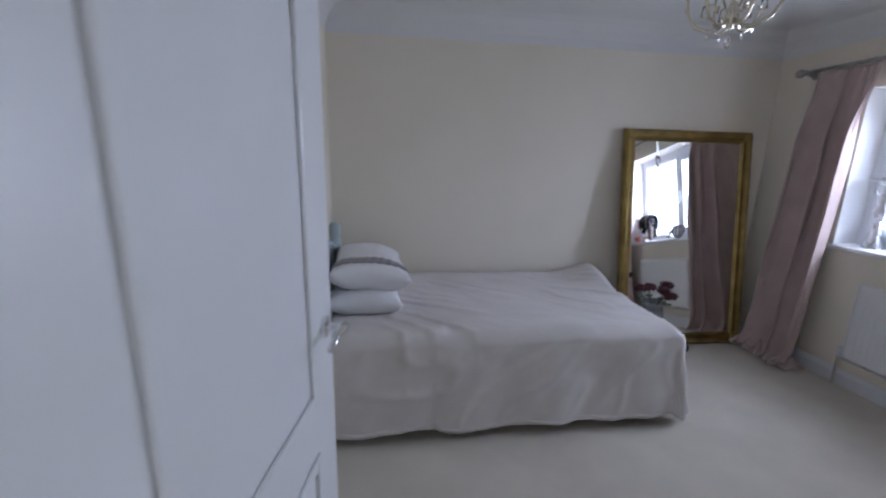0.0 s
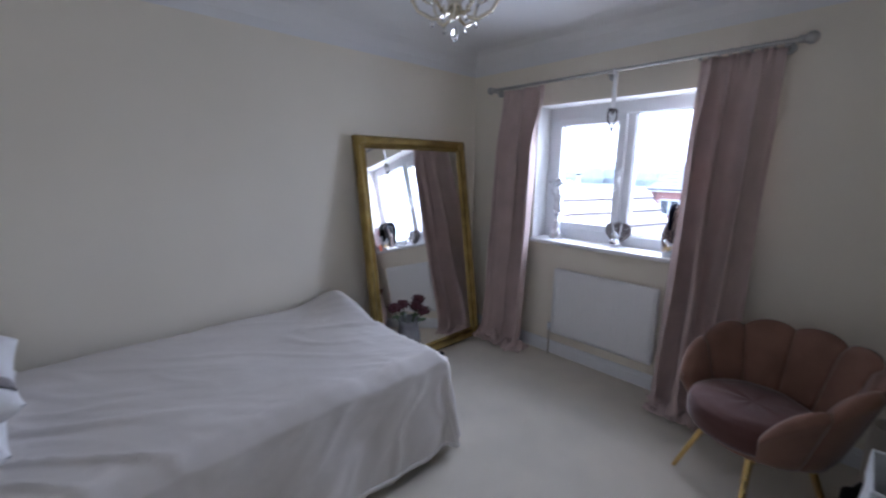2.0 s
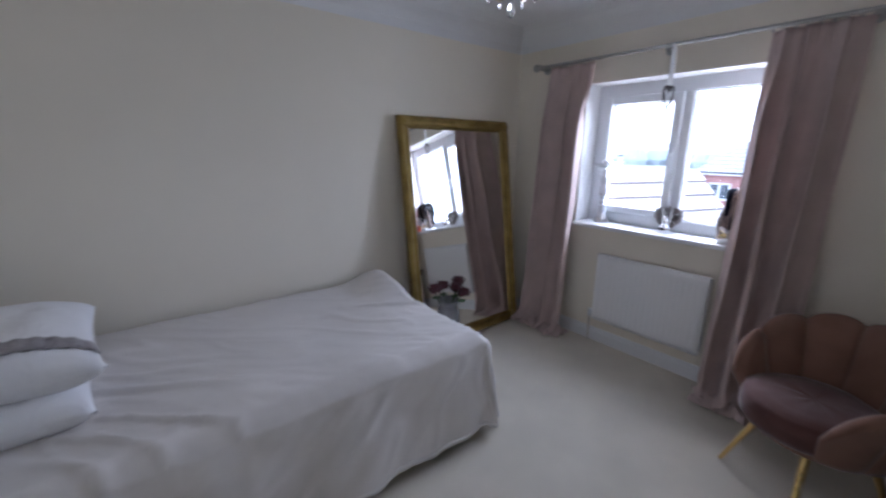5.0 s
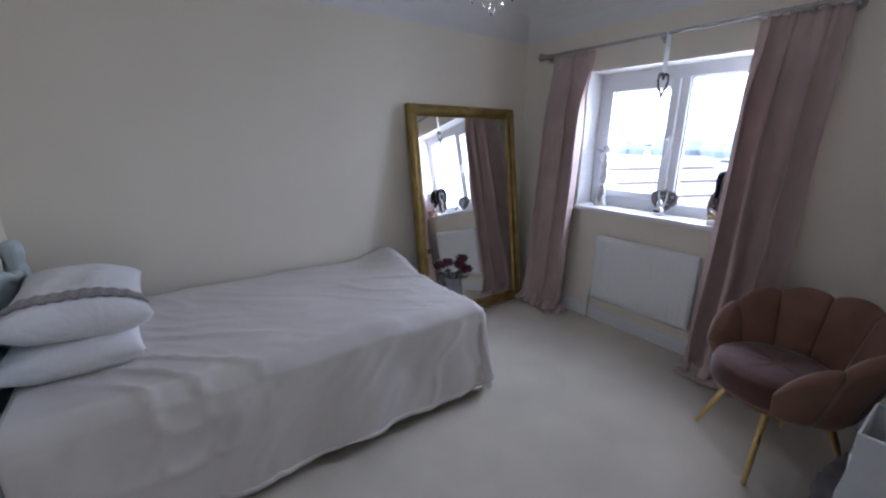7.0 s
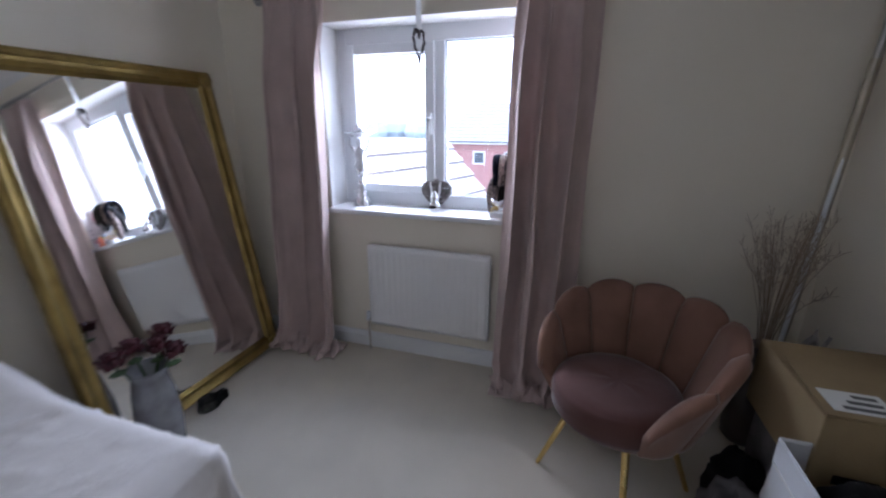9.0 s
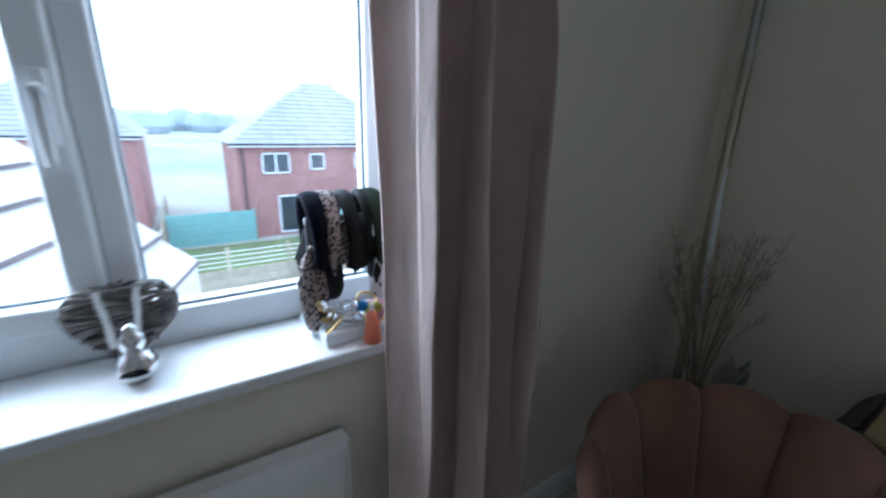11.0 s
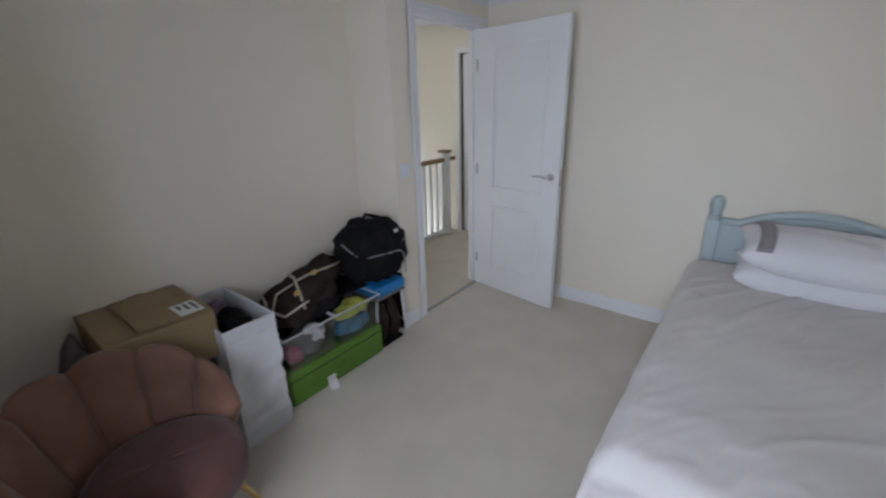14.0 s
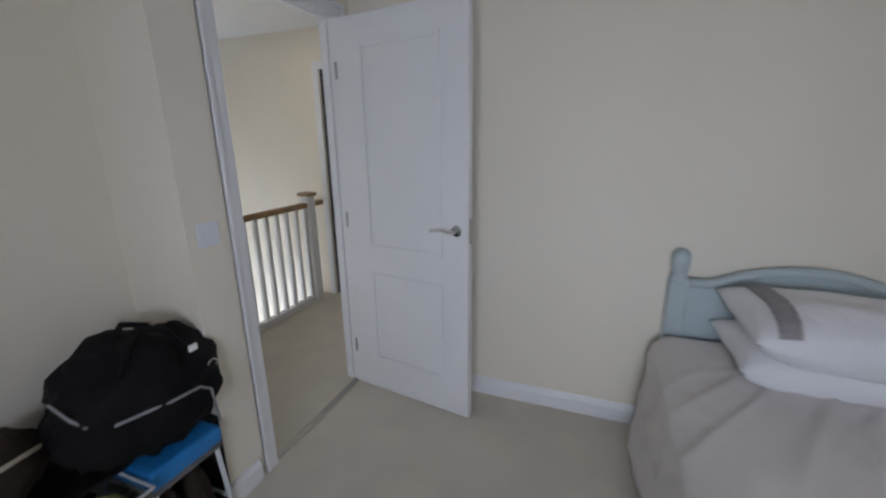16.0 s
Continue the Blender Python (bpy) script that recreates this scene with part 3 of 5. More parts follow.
def fence_run(name, a, b, mat, label, height=1.75, wires=0):
    a, b = Vector((*a, GZ)), Vector((*b, GZ))
    d = b - a
    f = thing(name, tuple((a + b) / 2), label, "fence", group="garden fences", rz=math.degrees(math.atan2(d.y, d.x)))
    n = max(int(d.length / 1.83), 1)
    for k in range(n + 1):
        x = -d.length / 2 + d.length * k / n
        part("post", block(x - 0.05, x + 0.05, -0.05, 0.05, 0, height + 0.06 + 0.17 * wires, 0.01), mat, f)
    for k in range(n):
        x0, x1 = -d.length / 2 + d.length * k / n, -d.length / 2 + d.length * (k + 1) / n
        for j in range(6):
            z = 0.08 + j * (height - 0.1) / 6
            part("board", block(x0 + 0.05, x1 - 0.05, -0.012 - 0.008 * (j % 2), 0.012, z, z + (height - 0.1) / 6 - 0.012), mat, f)
    for j in range(wires):
        z = height + 0.12 + 0.16 * j
        part("wire", rod(bmesh.new(), (-d.length / 2, 0, z), (d.length / 2, 0, z), 0.012, n=6), UPVC, f, "white wire strung above the boards")
    return f


fence_run("garden_fence", (17.2, 2.4), (17.2, -13.0), FENCE, "weathered timber fence topped with white wires", wires=4)
fence_run("garden_fence", (17.2, 2.5), (33.0, 2.6), FENCE, "weathered timber panel fence between gardens")
fence_run("garden_fence", (26.6, 2.4), (26.6, -1.6), TEAL, "teal painted timber fence", 1.8)


def shrub(name, loc, size, mat, label, n=900):
    s = thing(name, loc, label, "shrub", group="garden shrubs")
    rng = random.Random(hash(loc) % 1000)
    bm = bmesh.new()
    for k in range(7):
        a = rng.random() * math.tau
        tube(bm, [(0, 0, 0), (math.cos(a) * size * 0.2, math.sin(a) * size * 0.2, size * 0.4), (math.cos(a) * size * 0.45, math.sin(a) * size * 0.45, size * 0.7)], lambda u: 0.03 * (1.2 - u), 5)
    part("stems", bm, FENCE, s)
    bm = bmesh.new()
    for k in range(n):
        a, e, r = rng.random() * math.tau, rng.random(), size * (0.35 + 0.4 * rng.random()) * (1 + 0.25 * math.sin(3 * rng.random() * 6))
        c = Vector((math.cos(a) * r * math.sqrt(1 - e * e * 0.7), math.sin(a) * r * math.sqrt(1 - e * e * 0.7), size * 0.12 + e * r * 0.9))
        q = Euler((rng.random() * 6, rng.random() * 6, rng.random() * 6)).to_matrix()
        w = size * 0.07
        bm.faces.new([bm.verts.new(c + q @ Vector(p)) for p in ((-w, 0, 0), (0, -w * 0.5, 0.2 * w), (w, 0, 0), (0, w * 0.5, 0.2 * w))])
    tagged(part("foliage", bm, mat, s), kind="stuff")
    return s


for loc, size, m in (((12.5, -1.2, GZ), 1.5, LEAF2), ((14.5, 0.3, GZ), 1.0, LEAF), ((15.8, -2.4, GZ), 1.6, LEAF), ((13.6, -3.6, GZ), 1.3, LEAF), ((11.0, -3.0, GZ), 1.2, LEAF2), ((15.5, 1.6, GZ), 0.9, LEAF)):
    shrub("garden_shrub", loc, size, m, "low leafy garden shrub in a gravel bed")
bm = bmesh.new()
for k in range(160):
    y = -420 + k * 5.2 + random.uniform(-2, 2)
    x = 190 + random.uniform(-15, 25)
    ball(bm, (x, y, GZ + 2.5), random.uniform(3, 6), 6, (1, 1.3, random.uniform(0.8, 1.5)))
tagged(part("far_tree_line", bm, HILL, None, "distant trees across the fields, haze mixed into their colour"), "", "tree line", "", "stuff")
bm = bmesh.new()
sheet(bm, lambda u, v: Vector((420 + 200 * v, -700 + 1400 * u, GZ + 2 + 20 * math.sin(v * math.pi / 2) * (0.8 + 0.3 * math.sin(u * 9) + 0.2 * math.sin(u * 23)))), 40, 5)
structure("hills", bm, HILL, "low hills on the horizon, tinted pale blue for haze", "hills")
# parasol and table in the garden opposite
CANVAS = node_mat("green_canvas", (0.20, 0.30, 0.26), 0.9, vary=0.08, scale=3)
ps = thing("garden_tent", (25.6, -6.2, GZ), "small pale green garden canopy on the lawn", "canopy")
bm = bmesh.new()
sheet(bm, lambda u, v: Vector((math.cos(u * math.tau) * 1.5 * (1 - v), math.sin(u * math.tau) * 1.5 * (1 - v), 1.5 + 0.8 * v - 0.06 * abs(math.sin(u * 3 * math.tau)) * (1 - v))), 24, 5, True)
thick(part("canopy", bm, CANVAS, ps), 0.01)
part("pole", rod(bmesh.new(), (0, 0, 0), (0, 0, 2.3), 0.03), UPVC, ps)

# ---- bed ----
bed = thing("single_bed", (0.2, 2.09, 0), "pale blue painted wooden bed with arched headboard", "bed")
for y in (-0.455, 0.455):
    bm = block(-0.03, 0.04, y - 0.038, y + 0.038, 0, 0.80, 0.008)
    lathe(bm, [(0.0, 0.79), (0.040, 0.80), (0.037, 0.815), (0.031, 0.83), (0.036, 0.86), (0.039, 0.89), (0.034, 0.92), (0.02, 0.938), (0.0, 0.943)], 18, (0.005, y, 0))
    part("post", bm, HEADBOARD, bed)
bm = bmesh.new()
# arched board
def arch(u):
    return 0.80 + 0.085 * (math.sin(math.pi * min(max((u - 0.12) / 0.76, 0), 1)) ** 0.8)
front = [[bm.verts.new((0.018, -0.42 + 0.84 * k / 32, z)) for z in (0.35, arch(k / 32) - 0.035, arch(k / 32))] for k in range(33)]
back = [[bm.verts.new((-0.008, -0.42 + 0.84 * k / 32, z)) for z in (0.35, arch(k / 32) - 0.035, arch(k / 32))] for k in range(33)]
for k in range(32):
    for j in range(2):
        bm.faces.new((front[k][j], front[k + 1][j], front[k + 1][j + 1], front[k][j + 1]))
        bm.faces.new((back[k][j], back[k][j + 1], back[k + 1][j + 1], back[k + 1][j]))
    bm.faces.new((front[k][2], front[k + 1][2], back[k + 1][2], back[k][2]))
    bm.faces.new((front[k][0], back[k][0], back[k + 1][0], front[k + 1][0]))
hb = part("headboard", bm, HEADBOARD, bed)
bm = bmesh.new()
tube(bm, [(0.008, -0.42 + 0.84 * k / 40, arch(k / 40) - 0.010) for k in range(41)], 0.024, 8)
part("top_rail", bm, HEADBOARD, hb, smooth=True)
part("side_rail", block(0.04, 1.86, -0.46, -0.43, 0.22, 0.36, 0.005), HEADBOARD, bed)
part("side_rail", block(0.04, 1.86, 0.43, 0.46, 0.22, 0.36, 0.005), HEADBOARD, bed)
for y in (-0.44, 0.44):
    part("foot_post", block(1.80, 1.85, y * 0.93 - 0.025, y * 0.93 + 0.025, 0, 0.44, 0.008), HEADBOARD, bed)
part("mattress", block(0.05, 1.84, -0.47, 0.50, 0.36, 0.515, 0.04, 3), PILLOW, bed, "white mattress")


# bedspread: hangs over the front side and the foot end
BX0, BX1, BY0, BY1, BT = 0.275, 2.09, 1.585, 2.62, 0.552


def drape(u, v):
    """u along the bed and over its foot, v across the bed from the hem of the front side to the wall."""
    dropx, dropy = 0.44, 0.445
    a = u * (BX1 - BX0 + dropx)
    b = v * (BY1 - BY0 + dropy)
    dx, dy = max(a - (BX1 - BX0), 0), max(dropy - b, 0)
    x, y = BX0 + min(a, BX1 - BX0), BY0 + max(b - dropy, 0)
    d = max(dx, dy) if min(dx, dy) == 0 else math.hypot(dx, dy) ** 0.5 * max(dx, dy) ** 0.5
    d = min(d, 0.5)
    top = BT + 0.012 * soft(x, y, 0, 3.0) + 0.002 * soft(x, y, 0, 9, 3)
    top += 0.085 * math.exp(-((x - 2.06) / 0.16) ** 2 - ((y - 2.5) / 0.2) ** 2)
    top -= 0.02 * math.exp(-((x - 1.6) / 0.4) ** 2 - ((y - 2.2) / 0.3) ** 2)
    # creases that run slantwise across the bed, of uneven length
    s1, s2 = 0.60 * x + 0.80 * y, 0.80 * x - 0.60 * y
    warp = 0.06 * soft(s2, s1, 0, 2.2, 4)
    ridge = max(0.0, 1 - abs(soft(s1 + warp, s2 * 0.16, 0, 7.0, 11)) / 0.16)
    top += 0.017 * ridge ** 1.5 * max(0.0, min(1.0, 0.45 + 1.6 * soft(x, y, 0, 1.8, 6)))
    ridge = max(0.0, 1 - abs(soft(s1 - warp, s2 * 0.25, 0, 12.0, 23)) / 0.12)
    top += 0.008 * ridge * max(0.0, min(1.0, 0.4 + 1.8 * soft(x, y, 0, 2.3, 16)))
    r = 0.05
    if d <= 0:
        e = min(BX1 - x, y - BY0)
        drop = r - math.sqrt(max(r * r - (r - e) ** 2, 0)) if e < r else 0
        return Vector((x, y, top - drop * 0.8))
    s = (x + y) if dx == 0 or dy == 0 else (BX1 + BY0 + (dx - dy))
    fold = (0.010 + 0.05 * d) * (math.sin(13 * s + 2.0 * soft(s, 0, 0, 2.0)) * 0.55 + 0.8 * soft(s, d * 0.5, 0, 5.0, 7)) * min(d / 0.12, 1)
    crease = 0.014 * soft(s + 0.8 * d, d * 0.6, 0, 7, 2) + 0.008 * math.exp(-((soft(s + 0.5 * d, d, 0, 4, 9)) / 0.12) ** 2) + 0.003 * soft(s + d, d * 0.5, 0, 18, 5)
    out = 0.03 + 0.09 * d + fold + crease * min(d / 0.05, 1)
    if dx > 0 and dy > 0:
        n = Vector((dx, -dy, 0)).normalized()
        out *= 1.25
    else:
        n = Vector((1, 0, 0)) if dx > 0 else Vector((0, -1, 0))
    bot = max(top - r - d, 0.03 + 0.02 * (1 + math.sin(9 * s)))
    return Vector((x, y, bot)) + n * out


bm = bmesh.new()
sheet(bm, drape, 150, 110)
bs = part("bedspread", bm, SHEET, None, "pale lilac-white cotton bedspread draped over the bed", smooth=True)
tagged(bs, "", "bedspread")
thick(bs, 0.006, -1)
bm = bmesh.new()
sheet(bm, lambda u, v: drape(u, v * 0.016) + Vector((0, -0.0025, -0.001)), 150, 2)
thick(part("hem", bm, SHEET, bs, "stitched lower hem", smooth=True), 0.003)


def pillow(name, m, w, l, h, label, trim=False, seed=1.0):
    p = thing(name, (0, 0, 0), label, "pillow", group="pillows on the bed")
    p.matrix_world = m
    bm = bmesh.new()

    def side(sgn):
        def f(u, v):
            a, b = 2 * u - 1, 2 * v - 1
            edge = (1 - abs(a) ** 2.6) * (1 - abs(b) ** 2.6)
            pin = 1 - 0.07 * (1 - abs(a) ** 2) * abs(b) - 0.0
            x = a * w / 2 * (1.04 - 0.10 * (1 - b * b))
            y = b * l / 2 * (1.03 - 0.07 * (1 - a * a))
            z = sgn * h / 2 * max(edge, 0) ** 0.45 + 0.016 * soft(x, y, sgn, 9, seed) * edge + 0.02 * abs(b) ** 3
            return Vector((x, y * pin / max(pin, 0.9), z))
        return f
    sheet(bm, side(1), 24, 32)
    sheet(bm, side(-1), 24, 32)
    bmesh.ops.remove_doubles(bm, verts=bm.verts[:], dist=0.001)
    body = part("cover", bm, PILLOW, p, smooth=True)
    if trim:
        bm = bmesh.new()
        f = side(1)
        sheet(bm, lambda u, v: f(0.03 + 0.94 * u, 0.075 + 0.085 * v) + Vector((0, 0, 0.004 + 0.003 * math.sin(u * 60))), 40, 4)
        t = part("ruffle", bm, TRIM, body, "grey-lilac sequinned trim", smooth=True)
        thick(t, 0.004, 1)
    return p


pillow("pillow", pose(0.43, 2.11, 0.605, 0, 2, 2), 0.40, 0.66, 0.205, "plump white pillow lying on the bedspread", seed=2.0)
pillow("pillow", pose(0.45, 2.16, 0.73, -3, 5, 4), 0.42, 0.75, 0.235, "plump white pillow with a grey sequinned trim", True, 5.0)

# ---- mirror ----
mir = thing("floor_mirror", (2.795, 2.405, 0.01), "tall leaning mirror in an antique gilt frame", "mirror")
mir.matrix_world = pose(2.80, 2.412, 0.012, -7.9, 0, 0.5)
W2, MH, FW = 0.515, 1.625, 0.085


def frame_ring(bm, profile, w2, h):
    """A mitred frame; profile of (inset, forward) pairs."""
    rings = []
    for d, f in profile:
        rings.append([bm.verts.new(p) for p in ((-w2 + d, -f, d), (w2 - d, -f, d), (w2 - d, -f, h - d), (-w2 + d, -f, h - d))])
    for a, b in zip(rings, rings[1:]):
        for k in range(4):
            bm.faces.new((a[k], a[(k + 1) % 4], b[(k + 1) % 4], b[k]))


bm = bmesh.new()
frame_ring(bm, [(0.004, -0.045), (0, -0.03), (0, 0.0), (0.006, 0.012), (0.016, 0.016), (0.026, 0.010), (0.032, 0.002), (0.046, -0.004), (0.058, 0.001),
                (0.066, 0.004), (0.072, -0.002), (0.078, -0.010), (FW, -0.016), (FW, -0.03)], W2, MH)
part("frame", bm, GOLD, mir)
bm = bmesh.new()
for k in range(46):
    z = 0.04 + (MH - 0.08) * k / 45
    for x in (-W2 + 0.045, W2 - 0.045):
        ball(bm, (x, 0.006, z), 0.008, 6, (1, 0.6, 1.9))
for k in range(28):
    x = -W2 + 0.05 + (2 * W2 - 0.1) * k / 27
    for z in (0.045, MH - 0.045):
        ball(bm, (x, 0.006, z), 0.008, 6, (1.9, 0.6, 1))
part("beading", bm, GOLD, mir, smooth=True)
for x, z in ((-W2 + 0.04, 0.04), (W2 - 0.04, 0.04), (-W2 + 0.04, MH - 0.04), (W2 - 0.04, MH - 0.04)):
    bm = bmesh.new()
    for k in range(5):
        a = k * math.tau / 5
        ball(bm, (x + 0.022 * math.cos(a), -0.01, z + 0.022 * math.sin(a)), 0.018, 8, (1, 0.8, 1))
    ball(bm, (x, -0.016, z), 0.016, 8)
    part("corner_ornament", bm, GOLD, mir, "carved gilt corner leaf", smooth=True)
part("glass", block(-W2 + FW - 0.004, W2 - FW + 0.004, 0.014, 0.022, FW - 0.004, MH - FW + 0.004), MIRROR, mir, "silvered mirror glass")
part("back", block(-W2 + 0.01, W2 - 0.01, 0.024, 0.044, 0.01, MH - 0.01), OAK, mir, "plain backing board")

# ---- curtains ----
RX, RZ = 3.425, 2.01
cr = thing("curtain_rod", (RX, 1.5, RZ), "brushed steel curtain rod with ball finials", "curtain rod")
part("pole", rod(bmesh.new(), (0, -0.93, 0), (0, 0.94, 0), 0.010, n=16), STEEL, cr, smooth=False)
for y in (-0.945, 0.955):
    bm = ball(bmesh.new(), (0, y, 0), 0.028, 16)
    s = 1 if y > 0 else -1
    rod(bm, (0, y - s * 0.045, 0), (0, y - s * 0.02, 0), 0.017, n=16)
    part("finial", bm, STEEL, cr, smooth=True)
for y in (-0.86, 0.0, 0.90):
    bm = rod(bmesh.new(), (0, y, -0.018), (0.07, y, -0.018), 0.008)
    rod(bm, (0.062, y, -0.018), (0.07, y, -0.018), 0.028, n=16)
    part("bracket", bm, STEEL, cr)
for y0, y1 in ((-0.86, -0.50), (0.50, 0.86)):
    for k in range(9):
        y = y0 + (y1 - y0) * k / 8
        bm = bmesh.new()
        tube(bm, [(0.018 * math.cos(a * math.tau / 14), y + 0.004 * math.sin(a), 0.018 * math.sin(a * math.tau / 14) - 0.006) for a in range(14)], 0.0028, 6, True)
        part("ring", bm, STEEL, cr, "curtain ring")


def curtain(name, ya, yb, yc, yd, folds, label, seed, xm, xb, amp, lead):
    """Hangs from ya..yb at the rod to yc..yd at the floor: pinched heading, deep rounded pleats, puddled hem."""
    c = thing(name, (RX, (ya + yb) / 2, 0), label, "curtain", group="window curtains")

    def f(u, v):
        s = 1 - v
        z = 1.99 * s
        t = min(v / 0.25, 1)
        body = t * t * (3 - 2 * t)
        y = (ya + (yb - ya) * u) * s ** 0.8 + (yc + (yd - yc) * u) * (1 - s ** 0.8)
        ph = folds * math.tau * (u + 0.045 * math.sin(u * 7 + seed) + 0.030 * soft(u * 3, z, 0, 0.9, seed)) + 0.5 * soft(0, z, 0, 1.1, seed + 5) + lead
        a = amp * (0.28 + 0.72 * body) * (0.85 + 0.6 * soft(u * 4, z * 0.5, 0, 1.3, seed + 3))
        x = RX + (xm - RX) * body + (xb - xm) * v
        x += a * (math.sin(ph) - 0.22 * math.sin(2 * ph + 0.6) + 0.10 * math.sin(3 * ph + seed))
        y += 0.55 * a * math.cos(ph)
        x += (0.007 * math.sin(ph * 4) * max(1 - v / 0.09, 0)) + 0.010 * soft(u * 9, z * 1.6, 0, 2.0, seed) * body
        y += 0.014 * soft(u * 6, z * 1.3, 1, 1.6, seed + 2) * body
        if v > 0.9:
            k = (v - 0.9) / 0.1
            x -= 0.10 * k * k * (0.6 + 0.6 * soft(u * 5, 0, 0, 2.0, seed))
            y += 0.05 * k * soft(u * 6, k, 0, 2.0, seed + 8)
            z = 0.2 * (1 - k) ** 1.4 + 0.02 + 0.025 * (1 + soft(u * 9, k * 3, 0, 2.5, seed)) * k
        return Vector((min(x, 3.478), y, z)) - Vector((RX, (ya + yb) / 2, 0))
    bm = bmesh.new()
    sheet(bm, f, 190, 80)
    ob = part("drape", bm, VELVET, c, smooth=True)
    thick(ob, 0.004)
    return c


curtain("curtain", 2.34, 1.95, 2.46, 1.97, 2.7, "dusty pink velvet curtain puddling on the carpet", 1.0, 3.38, 3.33, 0.072, 1.2)
curtain("curtain", 1.0, 0.64, 1.04, 0.64, 3.02, "dusty pink velvet curtain gathered beside the window", 4.0, 3.375, 3.31, 0.068, 2.3)
# crumpled hems on the carpet
for y0, y1, x0, seed, lbl in ((2.42, 1.97, 3.32, 2, 1), (1.02, 0.62, 3.27, 6, 2)):
    bm = bmesh.new()

    def hem(u, v, y0=y0, y1=y1, x0=x0, seed=seed):
        y = y0 + (y1 - y0) * u
        x = x0 - 0.06 + 0.17 * v + 0.035 * soft(u * 7, 0, 0, 1.6, seed)
        z = (0.012 + 0.075 * math.sin(math.pi * v) ** 0.7 * (0.55 + 0.6 * soft(u * 8, v * 2, 0, 1.7, seed)) * math.sin(math.pi * u) ** 0.35
             + 0.02 * math.sin(math.pi * v) * math.sin(22 * u + 9 * v + seed))
        return Vector((x, y, max(z, 0.012)))
    sheet(bm, hem, 60, 26)
    ob = part("curtain_hem", bm, VELVET, [o for o in scene.objects if o.name.startswith("curtain") and o.type == "EMPTY" and not o.name.startswith("curtain_")][lbl - 1], "crumpled hem on the carpet", smooth=True)
    ob.location = -ob.parent.location
    thick(ob, 0.005)

# ---- radiator ----
rad = thing("radiator", (3.495, 1.4375, 0), "white steel panel radiator under the window", "radiator")
bm = bmesh.new()


def panel(u, v):
    y = -0.3625 + 0.725 * u
    z = 0.187 + 0.5 * v
    e = min(u / 0.03, (1 - u) / 0.03, v / 0.05, (1 - v) / 0.05, 1)
    groove = 0.5 * (1 + math.cos(u * 20 * math.tau)) if 0.04 < u < 0.96 and 0.06 < v < 0.94 else 0.6
    return Vector((-0.062 + 0.012 * (1 - max(e, 0)) + 0.003 * (1 - groove), y, z))


sheet(bm, panel, 200, 20)
thick(part("front_panel", bm, RADIATOR, rad, smooth=True), 0.004, 1)
part("back_panel", block(-0.026, -0.018, -0.355, 0.355, 0.20, 0.675, 0.004), RADIATOR, rad)
for y in (-0.3625, 0.3585):
    part("side_cover", block(-0.058, -0.018, y, y + 0.004, 0.195, 0.68), RADIATOR, rad)
bm = block(-0.058, -0.018, -0.358, 0.358, 0.680, 0.687, 0.002)
for k in range(24):
    y = -0.33 + 0.66 * k / 23
    box(bm, -0.048, -0.028, y - 0.009, y + 0.009, 0.687, 0.689)
part("top_grille", bm, RADIATOR, rad)
for y in (-0.2, 0.2):
    part("wall_bracket", block(-0.018, 0.0, y - 0.02, y + 0.02, 0.25, 0.62), RADIATOR, rad)
bm = rod(bmesh.new(), (-0.04, 0.385, 0.0), (-0.04, 0.385, 0.2), 0.0075)
rod(bm, (-0.04, 0.36, 0.21), (-0.04, 0.395, 0.21), 0.011)
v = part("valve", bm, CHROME, rad, "chrome radiator valve")
rod(bm := bmesh.new(), (-0.04, 0.385, 0.2), (-0.04, 0.385, 0.255), 0.016, 0.014, 14)
part("valve_cap", bm, UPVC, v, "white valve cap")

# ---- chair ----
ch = thing("shell_chair", (2.875, 0.45, 0), "rose velvet scallop-back chair on brass legs", "chair", rz=math.degrees(math.atan2(0.66, -0.75)))
# local +x is the chair's front
PET = 8
SPAN = math.radians(264)


def shell(u, v, inner):
    a = (u - 0.5) * SPAN
    side = abs(u - 0.5) * 2
    k = u * PET
    fr = k - math.floor(k)
    bulge = math.sin(math.pi * min(max(fr, 0), 1)) ** 0.6
    htop = 0.735 - 0.04 * side ** 2 - 0.215 * side ** 4
    htop = htop - 0.030 * (1 - bulge)
    z0 = 0.33
    z = z0 + (htop - z0) * v
    r = 0.195 + (0.092 - 0.035 * side ** 3) * v ** 0.8
    flare = 0.02 * v * v
    r += flare + (0.012 * bulge if inner else -0.0) * (-1)
    if not inner:
        r += 0.040 + 0.010 * bulge
    edge = max((v - 0.9) / 0.1, 0)
    r += (0.022 if inner else -0.022) * edge ** 2
    return Vector((-math.cos(a) * r, math.sin(a) * r * 1.04, z))


for p in range(PET):
    bm = bmesh.new()
    u0, u1 = p / PET + 0.0006, (p + 1) / PET - 0.0006
    gi = sheet(bm, lambda u, v: shell(u0 + (u1 - u0) * u, v, True), 12, 12)
    go = sheet(bm, lambda u, v: shell(u0 + (u1 - u0) * u, v, False), 12, 12)
    for k in range(12):
        bm.faces.new((gi[k][12], gi[k + 1][12], go[k + 1][12], go[k][12]))
        bm.faces.new((gi[k][0], go[k][0], go[k + 1][0], gi[k + 1][0]))
        bm.faces.new((gi[0][k], gi[0][k + 1], go[0][k + 1], go[0][k]))
        bm.faces.new((gi[12][k], go[12][k], go[12][k + 1], gi[12][k + 1]))
    ob = part("backrest_petal", bm, CHAIR, ch, smooth=True)
